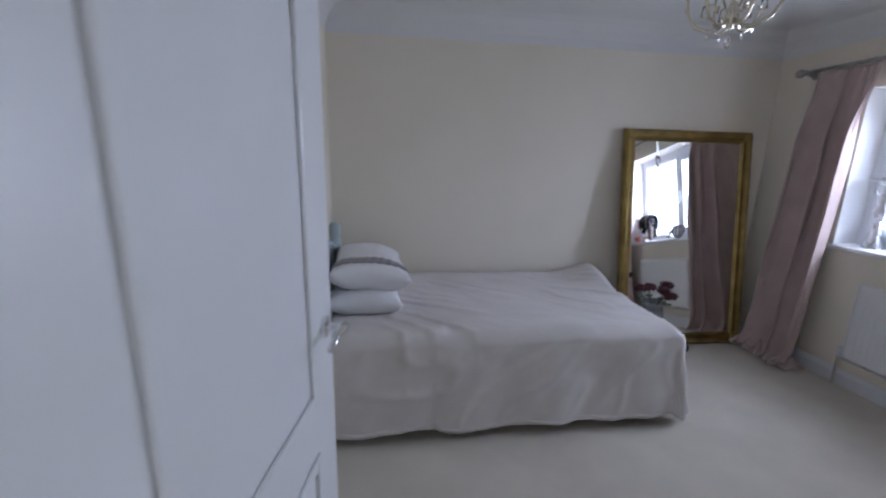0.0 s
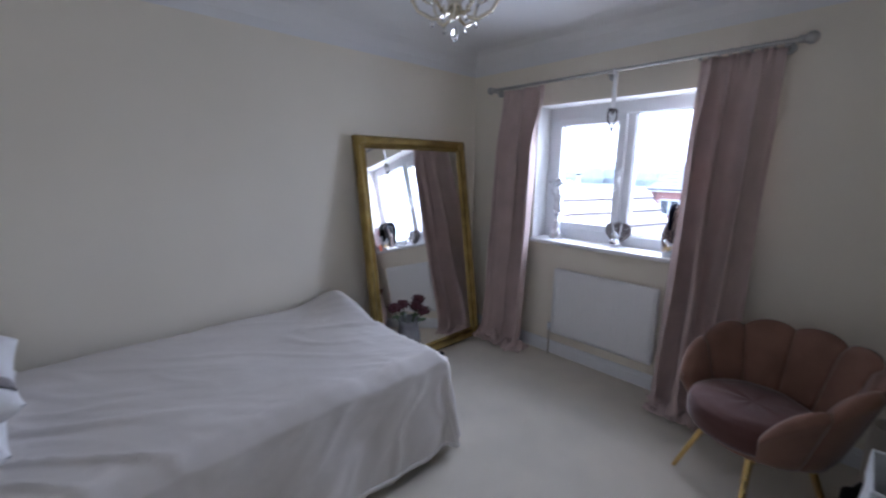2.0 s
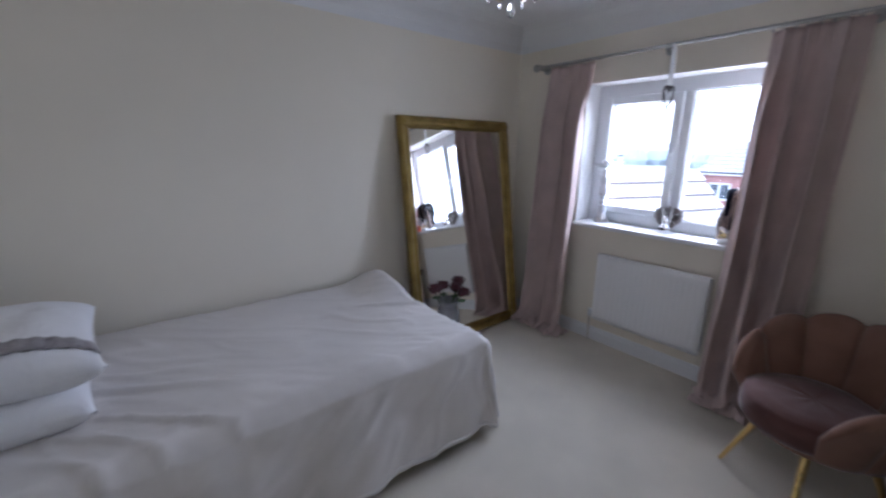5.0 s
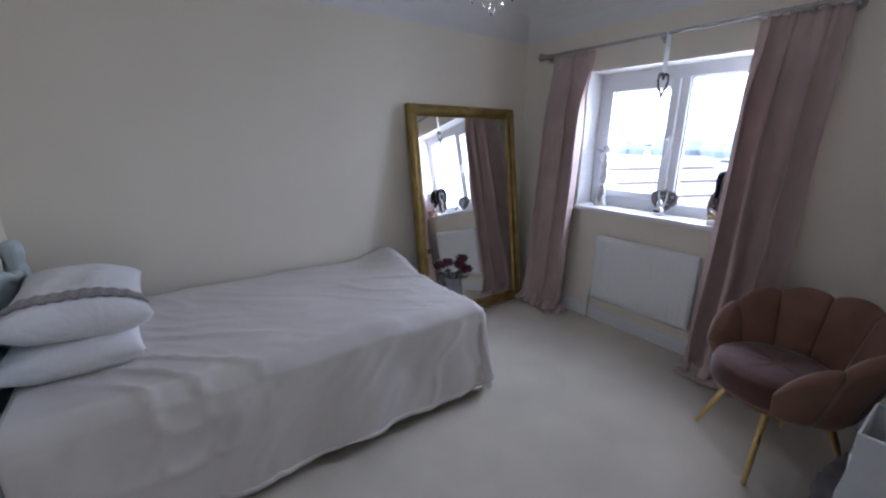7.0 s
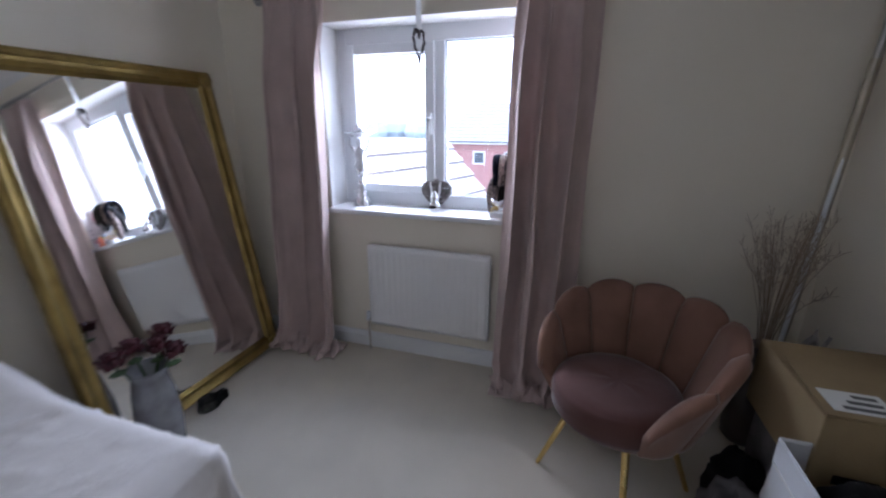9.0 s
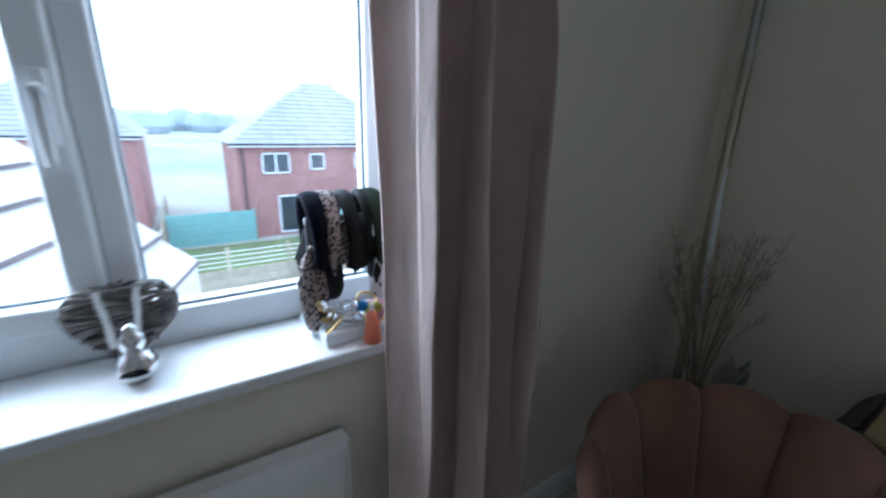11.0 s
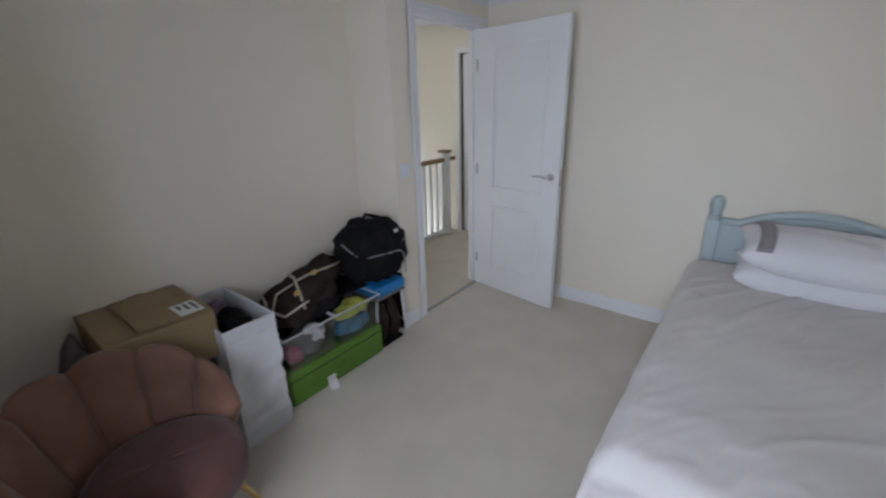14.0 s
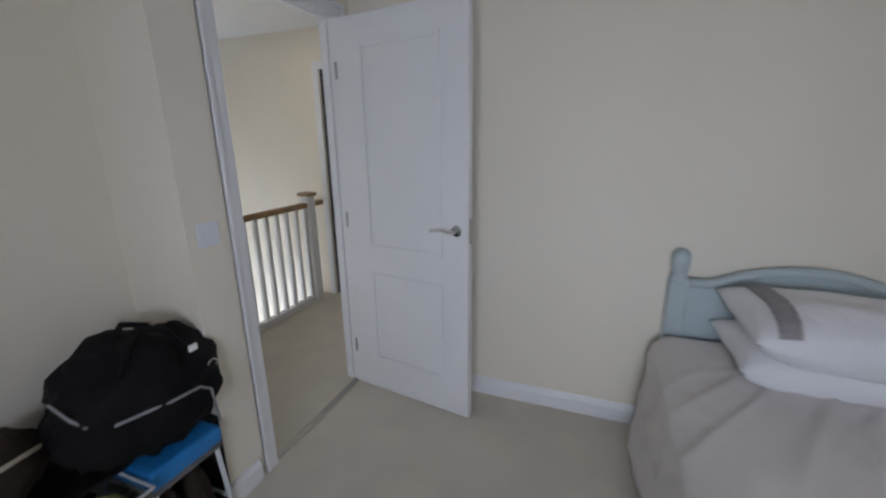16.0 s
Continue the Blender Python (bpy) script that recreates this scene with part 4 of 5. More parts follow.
bm = bmesh.new()


def cushion(u, v):
    a = u * math.tau
    r = 0.225 * (1 + 0.05 * math.cos(a))
    prof = [(0.0, 0.462), (0.5, 0.468), (0.85, 0.462), (0.97, 0.445), (1.02, 0.41), (1.0, 0.36), (0.92, 0.335), (0.0, 0.33)]
    i = min(int(v * 7), 6)
    f = v * 7 - i
    rr, z = (prof[i][0] * (1 - f) + prof[i + 1][0] * f, prof[i][1] * (1 - f) + prof[i + 1][1] * f)
    return Vector((0.03 + math.cos(a) * r * rr, math.sin(a) * r * rr, z + 0.004 * soft(a, v, 0, 3)))


sheet(bm, cushion, 40, 21, True)
bmesh.ops.remove_doubles(bm, verts=bm.verts[:], dist=0.0005)
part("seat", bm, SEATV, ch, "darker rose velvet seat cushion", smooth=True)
part("seat_base", rod(bmesh.new(), (0.0, 0, 0.30), (0.0, 0, 0.345), 0.20, 0.22, 32), CHAIR, ch)
for a in (45, 135, 225, 315):
    c, s = math.cos(math.radians(a)), math.sin(math.radians(a))
    leg = part("leg", rod(bmesh.new(), (c * 0.283, s * 0.283, 0.0), (c * 0.16, s * 0.16, 0.32), 0.009, 0.015, 14), BRASS, ch, "tapered brass leg")

# ---- corner: poles, dried grasses, pots ----
WARMSTEEL = node_mat("warm_steel", (0.50, 0.45, 0.37), 0.3, 1.0, vary=0.1, scale=9)
pl = thing("spare_curtain_pole", (3.36, -0.20, 0), "steel curtain pole with ball finial leaning in the corner", "curtain pole")
a, b2 = Vector((0, 0, 0.006)), Vector((0.07, -0.115, 1.91))
part("pole", rod(bmesh.new(), a, b2, 0.0145, n=16), STEEL, pl)
part("sleeve", rod(bmesh.new(), a.lerp(b2, 0.0), a.lerp(b2, 0.83), 0.0165, n=16), WARMSTEEL, pl, "warm-toned steel outer tube")
part("finial", ball(rod(bmesh.new(), b2 - Vector((0, 0, 0.05)), b2, 0.02, n=16), b2 + Vector((0, 0, 0.015)), 0.034, 16), STEEL, pl, smooth=True)
pl2 = thing("spare_curtain_pole", (3.30, -0.17, 0), "thin white pole leaning beside the steel one", "curtain pole")
part("pole", rod(bmesh.new(), (0, 0, 0.004), (0.13, -0.135, 1.64), 0.009, n=12), UPVC, pl2)

CREAM = node_mat("cream_ceramic", (0.52, 0.46, 0.38), 0.5, vary=0.06, scale=9, bump=0.1, bump_scale=60)
DRIED = node_mat("dried_grass", (0.44, 0.34, 0.25), 0.9, vary=0.2, scale=30)
DARKPOT = node_mat("dark_glazed_pot", (0.07, 0.055, 0.05), 0.35, vary=0.15, scale=9)
pt = thing("cream_pot", (3.385, 0.03, 0), "tall cream ceramic pot on the carpet", "pot")
part("body", lathe(bmesh.new(), [(0.06, 0), (0.078, 0.02), (0.082, 0.15), (0.078, 0.29), (0.083, 0.30), (0.076, 0.305), (0.07, 0.29), (0.066, 0.05), (0.0, 0.04)], 28), CREAM, pt, smooth=True)
vs = thing("dried_grass_vase", (3.27, -0.12, 0), "dark floor vase holding tall dried grasses", "vase")
part("vase", lathe(bmesh.new(), [(0.05, 0), (0.075, 0.03), (0.085, 0.2), (0.06, 0.36), (0.04, 0.44), (0.052, 0.48), (0.046, 0.48), (0.03, 0.43), (0.0, 0.40)], 24), DARKPOT, vs, smooth=True)
rng = random.Random(11)
for k in range(46):
    an, sp = rng.random() * math.tau, rng.uniform(0.03, 0.18)
    h = rng.uniform(0.75, 1.06)
    dx, dy = math.cos(an) * sp, math.sin(an) * sp
    dx = min(dx, 0.17)
    dy = max(dy, -0.19)
    bm = bmesh.new()
    pts = [(dx * 0.05, dy * 0.05, 0.40), (dx * 0.25, dy * 0.25, 0.6), (dx * 0.6, dy * 0.6, 0.6 + (h - 0.6) * 0.6), (dx, dy, h)]
    tube(bm, pts, lambda u: 0.0017 - 0.001 * u, 5)
    for j in range(16):
        t0 = 0.55 + 0.45 * rng.random()
        q = Vector(pts[2]).lerp(Vector(pts[3]), (t0 - 0.55) / 0.45)
        e = q + Vector((rng.uniform(-0.03, 0.03), rng.uniform(-0.03, 0.03), rng.uniform(0.01, 0.05)))
        tube(bm, [q, e], 0.0007, 4)
    part("stem", bm, DRIED, vs)
lf = thing("grey_leaf_ornament", (3.22, -0.24, 0), "grey papery leaf ornament in a dark pot", "ornament")
part("pot", lathe(bmesh.new(), [(0.05, 0), (0.06, 0.02), (0.06, 0.42), (0.05, 0.42), (0.045, 0.3), (0, 0.3)], 20), DARKPOT, lf, smooth=True)
GREYLEAF = node_mat("grey_papery_leaf", (0.40, 0.37, 0.34), 0.85, vary=0.12, scale=20)
for k, (rx, rz) in enumerate(((8, 20), (-14, 140), (18, 260))):
    bm = bmesh.new()
    m = pose(0, 0, 0.38, rx, 0, rz)
    sheet(bm, lambda u, v: m @ Vector(((u - 0.5) * 0.09 * math.sin(math.pi * min(v + 0.05, 1)), 0.012 * math.cos((u - 0.5) * 3), v * 0.22)), 8, 12)
    thick(part("leaf", bm, GREYLEAF, lf, smooth=True), 0.002)

# ---- stacked things along the recess ----
CARD = node_mat("brown_cardboard", (0.33, 0.24, 0.125), 0.85, vary=0.08, scale=5, bump=0.1, bump_scale=90, second=(0.27, 0.19, 0.10))
PAPER = node_mat("white_paper_label", (0.78, 0.78, 0.76), 0.7, vary=0.03, scale=9)
BLACKC = node_mat("black_cloth", (0.007, 0.0065, 0.007), 0.8, vary=0.3, scale=8, bump=0.3, bump_scale=200, spec=0.25)
BROWNC = node_mat("dark_brown_leather", (0.034, 0.023, 0.018), 0.75, vary=0.2, scale=8, bump=0.2, bump_scale=120, spec=0.15)
STRAP = node_mat("cream_leather_strap", (0.50, 0.44, 0.35), 0.55, vary=0.08, scale=12)
GREYC = node_mat("grey_fleece", (0.20, 0.185, 0.19), 0.95, vary=0.2, scale=14, bump=0.4, bump_scale=200)
HAMPER = node_mat("white_hamper_fabric", (0.74, 0.75, 0.77), 0.85, vary=0.04, scale=6, bump=0.25, bump_scale=300)
GREEN = node_mat("green_nylon_bag", (0.10, 0.22, 0.022), 0.6, vary=0.07, scale=6, bump=0.2, bump_scale=180)
CLEAR = glass_mat("clear_plastic", (0.86, 0.88, 0.90), 0.2, gloss=0.16)
BLUEP = node_mat("blue_plastic", (0.02, 0.22, 0.58), 0.35, vary=0.05, scale=5)
YELLOW = node_mat("yellow_cloth", (0.55, 0.58, 0.10), 0.85, vary=0.12, scale=20, bump=0.3, bump_scale=120)
TEALC = node_mat("teal_blue_cloth", (0.05, 0.22, 0.36), 0.8, vary=0.15, scale=14, bump=0.3, bump_scale=120)
PINKC = node_mat("pink_cloth", (0.55, 0.16, 0.22), 0.85, vary=0.15, scale=14)
LILAC = node_mat("lilac_print_cloth", (0.26, 0.19, 0.27), 0.85, vary=0.25, scale=22, bump=0.3, bump_scale=150)


def bundle(bm, c, size, seed, n=18, rough=0.25):
    """A soft heap of cloth."""
    c = Vector(c)

    def f(u, v):
        a, b = u * math.tau, (v - 0.5) * math.pi
        d = Vector((math.cos(a) * math.cos(b), math.sin(a) * math.cos(b), math.sin(b)))
        k = 1 + rough * soft(d.x * 1.6, d.y * 1.6, d.z * 1.6, 1.4, seed) + 0.12 * soft(d.x * 4, d.y * 4, d.z * 4, 1.2, seed + 4)
        p = Vector((d.x * size[0], d.y * size[1], d.z * size[2])) * k
        p.z = max(p.z, -size[2] * 0.85)
        return c + p
    sheet(bm, f, n * 2, n, True)
    bmesh.ops.remove_doubles(bm, verts=bm.verts[:], dist=0.0004)
    return bm


st = thing("storage_bag", (2.68, -0.17, 0), "grey cloth storage bag bulging under a box", "storage bag")
bm = block(-0.20, 0.20, -0.17, 0.22, 0.0, 0.488, 0.05, 4)
bmesh.ops.subdivide_edges(bm, edges=bm.edges[:], cuts=2, use_grid_fill=True)
for v in bm.verts:
    v.co += Vector((soft(v.co.x, v.co.y, v.co.z, 9, 3), soft(v.co.x, v.co.y, v.co.z, 9, 5), 0)) * 0.02
    v.co.y = max(v.co.y, -0.172)
part("body", bm, GREYC, st, smooth=True)
bm = bmesh.new()
sheet(bm, lambda u, v: Vector((0.185 + 0.20 * v + 0.012 * soft(u * 3, v * 3, 0, 1.4, 6), -0.168 + 0.26 * u, 0.64 - 0.60 * v ** 1.5 + 0.03 * soft(u * 4, v * 3, 0, 1.5, 2) * math.sin(math.pi * v))), 14, 18)
thick(part("loose_side", bm, GREYC, st, "loose grey side panel leaning on the box", smooth=True), 0.012)
bx = thing("cardboard_box", (2.655, -0.135, 0.492), "brown cardboard box taped shut with a white label", "box", rz=0)
part("body", block(-0.187, 0.187, -0.205, 0.215, 0, 0.213, 0.004), CARD, bx)
for x0, x1, z in ((0.055, 0.186, 0.2135), (-0.186, 0.075, 0.2165)):
    bm = block(x0, x1, -0.20, 0.212, z, z + 0.0035, 0.0012)
    for v in bm.verts:
        if (x0 < 0) == (v.co.x > 0):
            v.co.y *= 0.93
            v.co.z += 0.006 if x0 < 0 else 0.0
    part("flap", bm, CARD, bx, "folded-down top flap")
part("tape", block(-0.06, 0.0, -0.207, -0.15, 0.2205, 0.2222), node_mat("parcel_tape", (0.20, 0.13, 0.06), 0.35), bx, "torn strip of brown tape")
lb = part("label", block(-0.165, -0.075, 0.06, 0.19, 0.2212, 0.2226), PAPER, bx, "white address label")
for k in range(3):
    part("print_bar", block(-0.155 + k * 0.026, -0.142 + k * 0.026, 0.075, 0.165 - 0.02 * k, 0.2228, 0.2234), node_mat("label_print", (0.12, 0.12, 0.12), 0.7), lb, "grey printed lines")
for y in (-0.13, 0.12):
    part("hand_hole", block(-0.1885, -0.1865, y - 0.045, y + 0.045, 0.03, 0.055, 0.0), BLACKC, bx, "cut hand hole")
cl = thing("clothes_heap", (2.60, 0.12, 0), "grey and black clothes heaped on the carpet", "clothes")
part("garment", bundle(bmesh.new(), (0.02, 0.02, 0.15), (0.10, 0.10, 0.17), 3.0), GREYC, cl, smooth=True)
part("garment", bundle(bmesh.new(), (0.10, -0.02, 0.24), (0.10, 0.09, 0.12), 6.0), BLACKC, cl, "black garment", smooth=True)

# tall open hamper
hp = thing("fabric_hamper", (2.366, -0.099, 0), "tall white fabric hamper full of clothes", "hamper")
HXA, HYA, HH = 0.115, 0.243, 0.61
bm = bmesh.new()


def wallpt(u, v):
    k = u * 4
    i = int(k) % 4
    f = k - int(k)
    cs = [(-HXA, -HYA), (HXA, -HYA), (HXA, HYA), (-HXA, HYA), (-HXA, -HYA)]
    x = cs[i][0] * (1 - f) + cs[i + 1][0] * f
    y = cs[i][1] * (1 - f) + cs[i + 1][1] * f
    bow = 0.012 * soft(x * 3 + v * 2, y * 3, v * 4, 2.2, 8) + 0.006 * soft(x * 9, y * 9, v * 9, 1.5, 2)
    s = 1 + bow * 6 * math.sin(math.pi * v)
    return Vector((x * s, max(y * s, -HYA), v * HH))


sheet(bm, wallpt, 64, 24, True)
thick(part("sides", bm, HAMPER, hp), 0.005)
part("bottom", block(-HXA, HXA, -HYA, HYA, 0.003, 0.012), HAMPER, hp)
bm = bmesh.new()
tube(bm, [(-HXA, -HYA, HH), (HXA, -HYA, HH), (HXA, HYA, HH), (-HXA, HYA, HH)], 0.006, 6, True)
part("rim", bm, HAMPER, hp, "stitched wire rim")
bm = bmesh.new()
for x0, x1, y0, y1 in ((-HXA - 0.005, -HXA - 0.001, -HYA, HYA), (HXA + 0.001, HXA + 0.005, -HYA, HYA), (-HXA, HXA, HYA + 0.001, HYA + 0.005)):
    box(bm, x0, x1, y0, y1, HH - 0.062, HH, 0.0015)
part("folded_band", bm, HAMPER, hp, "folded and stitched top band")
part("handle", block(-HXA - 0.009, -HXA - 0.006, -0.215, -0.195, 0.40, 0.56), BLACKC, hp, "dark webbing strap")
part("liner_band", block(-HXA + 0.004, HXA - 0.004, HYA + 0.003, HYA + 0.006, HH - 0.07, HH - 0.064), PAPER, hp)
hc = thing("hamper_clothes", (2.365, -0.105, 0.30), "black and lilac clothes filling the hamper", "clothes")
part("garment", bundle(bmesh.new(), (0.0, 0.11, 0.15), (0.095, 0.11, 0.15), 2.2), BLACKC, hc, "black garment", smooth=True)
part("garment", bundle(bmesh.new(), (0.0, -0.10, 0.17), (0.092, 0.12, 0.14), 9.1), LILAC, hc, "lilac printed garment", smooth=True)
part("garment", bundle(bmesh.new(), (-0.02, 0.02, 0.22), (0.06, 0.07, 0.09), 5.1), BLACKC, hc, "black garment", smooth=True)

# green bag with clear crates on it
gb = thing("zip_storage_bag", (1.882, -0.115, 0), "flat bright green zipped storage bag on the carpet", "storage bag")
part("body", block(-0.335, 0.335, -0.21, 0.215, 0.003, 0.205, 0.03, 4), GREEN, gb, smooth=True)
bm = bmesh.new()
tube(bm, [(-0.325, 0.2165, 0.165), (-0.1, 0.2185, 0.166), (0.15, 0.2185, 0.166), (0.325, 0.2165, 0.165)], 0.004, 6)
part("zip", bm, node_mat("dark_green_zip", (0.03, 0.09, 0.01), 0.5), gb, "dark green zip")
bm = bmesh.new()
tube(bm, [(-0.02, 0.215, 0.12), (0.01, 0.232, 0.105), (0.09, 0.235, 0.10), (0.17, 0.232, 0.105), (0.20, 0.215, 0.12)], 0.008, 8)
part("handle", bm, GREEN, gb, "green carrying handle", smooth=True)
bm = bmesh.new()
sheet(bm, lambda u, v: Vector((0.06 + 0.055 * u, 0.224 + 0.05 * max(v - 0.55, 0) * 2, 0.09 - 0.085 * min(v / 0.8, 1) + 0.002)), 4, 8)
thick(part("care_tag", bm, PAPER, gb, "white care tag hanging from the handle"), 0.001)


def crate(loc, w, label):
    c = thing("clear_crate", loc, label, "storage crate", group="clear storage crates")
    d, h, t = 0.38, 0.20, 0.004
    bm = bmesh.new()
    lo = [bm.verts.new(p) for p in ((-w / 2 + 0.015, -d / 2, 0), (w / 2 - 0.015, -d / 2, 0), (w / 2 - 0.015, d / 2 - 0.015, 0), (-w / 2 + 0.015, d / 2 - 0.015, 0))]
    hi = [bm.verts.new(p) for p in ((-w / 2, -d / 2, h), (w / 2, -d / 2, h), (w / 2, d / 2, h), (-w / 2, d / 2, h))]
    bm.faces.new(lo[::-1])
    for k in range(4):
        bm.faces.new((lo[k], lo[(k + 1) % 4], hi[(k + 1) % 4], hi[k]))
    part("tub", bm, CLEAR, c, "clear plastic tub")
    bm = bmesh.new()
    tube(bm, [(-w / 2, -d / 2, h), (w / 2, -d / 2, h), (w / 2, d / 2, h), (-w / 2, d / 2, h)], 0.006, 8, True)
    part("rim", bm, node_mat("milky_plastic", (0.55, 0.57, 0.60), 0.3), c, "milky plastic rim")
    return c


crate((2.045, -0.098, 0.207), 0.315, "clear plastic crate of grey and white oddments")
crate((1.715, -0.098, 0.207), 0.325, "clear plastic crate of yellow and blue cloths")
oc = thing("crate_oddments", (2.045, -0.098, 0.209), "grey, white and pink oddments in a crate", "oddments")
part("cloth", bundle(bmesh.new(), (-0.02, 0.06, 0.07), (0.12, 0.10, 0.07), 1.5), GREYC, oc, smooth=True)
part("cloth", bundle(bmesh.new(), (0.07, 0.10, 0.05), (0.05, 0.06, 0.05), 2.5), PINKC, oc, "pink cloth", smooth=True)
part("cloth", bundle(bmesh.new(), (-0.07, 0.10, 0.11), (0.06, 0.06, 0.05), 3.5), PAPER, oc, "white cloth", smooth=True)
part("cloth", bundle(bmesh.new(), (0.02, -0.08, 0.08), (0.12, 0.09, 0.08), 4.5), BLACKC, oc, "black cloth", smooth=True)
oc = thing("crate_cloths", (1.715, -0.098, 0.209), "yellow and blue cloths folded in a crate", "cloths")
part("cloth", bundle(bmesh.new(), (0.0, 0.09, 0.05), (0.13, 0.08, 0.05), 7.5), TEALC, oc, "blue cloth", smooth=True)
part("cloth", bundle(bmesh.new(), (0.03, 0.10, 0.135), (0.085, 0.065, 0.035), 8.5), YELLOW, oc, "yellow cloth", smooth=True)
part("cloth", bundle(bmesh.new(), (-0.06, 0.06, 0.13), (0.08, 0.08, 0.04), 5.5), YELLOW, oc, "yellow cloth", smooth=True)
part("cloth", bundle(bmesh.new(), (0.0, -0.09, 0.09), (0.12, 0.08, 0.08), 9.5), BLACKC, oc, "black cloth", smooth=True)
# dark folded cover over the crates
cv = thing("folded_cover", (1.70, -0.16, 0.40), "black folded cover lying over a crate", "cloth")
bm = bmesh.new()
sheet(bm, lambda u, v: Vector((-0.19 + 0.36 * u, -0.17 + 0.27 * v, 0.018 + 0.012 * soft(u * 3, v * 3, 0, 1.5, 2))), 20, 16)
thick(part("cover", bm, BLACKC, cv, smooth=True), 0.012)

# brown bag with cream straps slumped on the crate
bb = thing("brown_shoulder_bag", (1.98, -0.12, 0.415), "slumped dark brown bag with cream leather straps", "bag")
part("body", bundle(bmesh.new(), (0.02, -0.02, 0.115), (0.225, 0.17, 0.135), 12.0, 22, 0.22), BROWNC, bb, smooth=True)
part("side_pocket", bundle(bmesh.new(), (-0.17, -0.03, 0.16), (0.10, 0.12, 0.09), 14.0, 14, 0.2), BROWNC, bb, smooth=True)
part("flap", bundle(bmesh.new(), (0.0, 0.11, 0.06), (0.17, 0.06, 0.07), 15.0, 14, 0.2), BLACKC, bb, "black lining flap", smooth=True)
for pts in (((-0.02, 0.12, 0.17), (0.05, 0.15, 0.20), (0.13, 0.13, 0.20), (0.16, 0.08, 0.24), (0.10, 0.02, 0.27), (0.02, 0.04, 0.27)),
            ((-0.24, 0.06, 0.20), (-0.15, 0.09, 0.245), (-0.08, 0.06, 0.262), (0.0, 0.03, 0.268)),
            ((-0.03, -0.10, 0.25), (-0.01, 0.0, 0.272), (0.02, 0.09, 0.235), (0.03, 0.14, 0.16)),
            ((0.12, -0.10, 0.25), (0.15, 0.0, 0.262), (0.18, 0.09, 0.21))):
    part("strap", tube(bmesh.new(), pts, 0.0065, 8), STRAP, bb, "cream leather strap", smooth=True)
for c in ((-0.08, 0.075, 0.262), (0.04, 0.10, 0.245)):
    part("buckle", rod(bmesh.new(), c, Vector(c) + Vector((0, 0.004, 0.01)), 0.014, n=12), BRASS, bb, "brass ring")
part("lining_edge", bundle(bmesh.new(), (0.19, 0.13, 0.03), (0.035, 0.02, 0.08), 3.1, 10, 0.1), STRAP, bb, "cream lining edge", smooth=True)

# the bag sags towards the hamper
for ob in bb.children_recursive:
    for v in ob.data.vertices:
        v.co.x *= 1.14
        v.co.z = max(v.co.z - 0.075 - 0.35 * v.co.x, 0.006)

# black holdall
hd = thing("black_holdall", (1.43, -0.09, 0.42), "bulging black nylon holdall with grey piping", "holdall")
bm = bundle(bmesh.new(), (0, 0, 0.20), (0.25, 0.20, 0.21), 21.0, 26, 0.16)
for v in bm.verts:
    v.co.y = max(v.co.y, -0.23)
    if v.co.y < 0.1:
        v.co.x = max(v.co.x, -0.178)
part("body", bm, BLACKC, hd, smooth=True)
PIPE = node_mat("grey_piping", (0.35, 0.35, 0.36), 0.5, vary=0.1, scale=20)
for pts in (((0.17, 0.165, 0.235), (0.03, 0.204, 0.232), (-0.06, 0.206, 0.225), (-0.10, 0.199, 0.19), (-0.12, 0.188, 0.05)),
            ((0.235, 0.02, 0.31), (0.225, 0.08, 0.27), (0.21, 0.12, 0.245))):
    part("piping", tube(bmesh.new(), pts, 0.0045, 6), PIPE, hd, "grey piping", smooth=True)
for s in (0.06, -0.02):
    part("handle", tube(bmesh.new(), [(0.10, s + 0.05, 0.33), (0.06, s + 0.04, 0.41), (0.0, s, 0.435), (-0.06, s + 0.02, 0.41), (-0.10, s + 0.05, 0.33)], 0.010, 8), BLACKC, hd, "black webbing handle", smooth=True)
part("logo_patch", block(-0.125, -0.095, 0.128, 0.136, 0.315, 0.338, 0.002), PAPER, hd, "small white emblem")
part("clip", tube(bmesh.new(), [(-0.15 + 0.02 * math.cos(k), 0.158, 0.25 + 0.016 * math.sin(k)) for k in (0.2, 1.0, 2.0, 3.0, 4.0)], 0.003, 6), CHROME, hd, "steel ring")
# folding stool under the holdall
fs = thing("folding_stool", (1.40, -0.10, 0), "blue-topped folding stool with white metal legs", "stool")
part("seat", block(-0.125, 0.14, -0.15, 0.155, 0.345, 0.415, 0.02, 3), BLUEP, fs, "bright blue plastic seat")
part("seat_edge", block(-0.12, 0.135, -0.14, 0.148, 0.325, 0.345, 0.006), GREYC, fs, "grey seat edge")
for y in (-0.13, 0.135):
    part("leg", tube(bmesh.new(), [(-0.125, y, 0.01), (-0.10, y, 0.33)], 0.009, 8), UPVC, fs, "white tube leg")
    part("leg", tube(bmesh.new(), [(0.13, y - 0.01, 0.01), (0.12, y - 0.01, 0.33)], 0.009, 8), UPVC, fs, "white tube leg")
part("rail", tube(bmesh.new(), [(-0.118, -0.13, 0.09), (-0.118, 0.135, 0.09)], 0.007, 8), UPVC, fs)
sl = thing("dark_boots", (1.44, -0.02, 0), "dark brown boots tucked under the stool", "boots")
for dx, s in ((-0.06, 31.0), (0.045, 33.0)):
    part("boot", bundle(bmesh.new(), (dx, 0.0, 0.15), (0.05, 0.09, 0.165), s, 14, 0.2), BROWNC, sl, "dark brown leather boot", smooth=True)
part("sole", block(-0.10, 0.09, -0.08, 0.09, 0.0, 0.02, 0.008), BLACKC, sl)
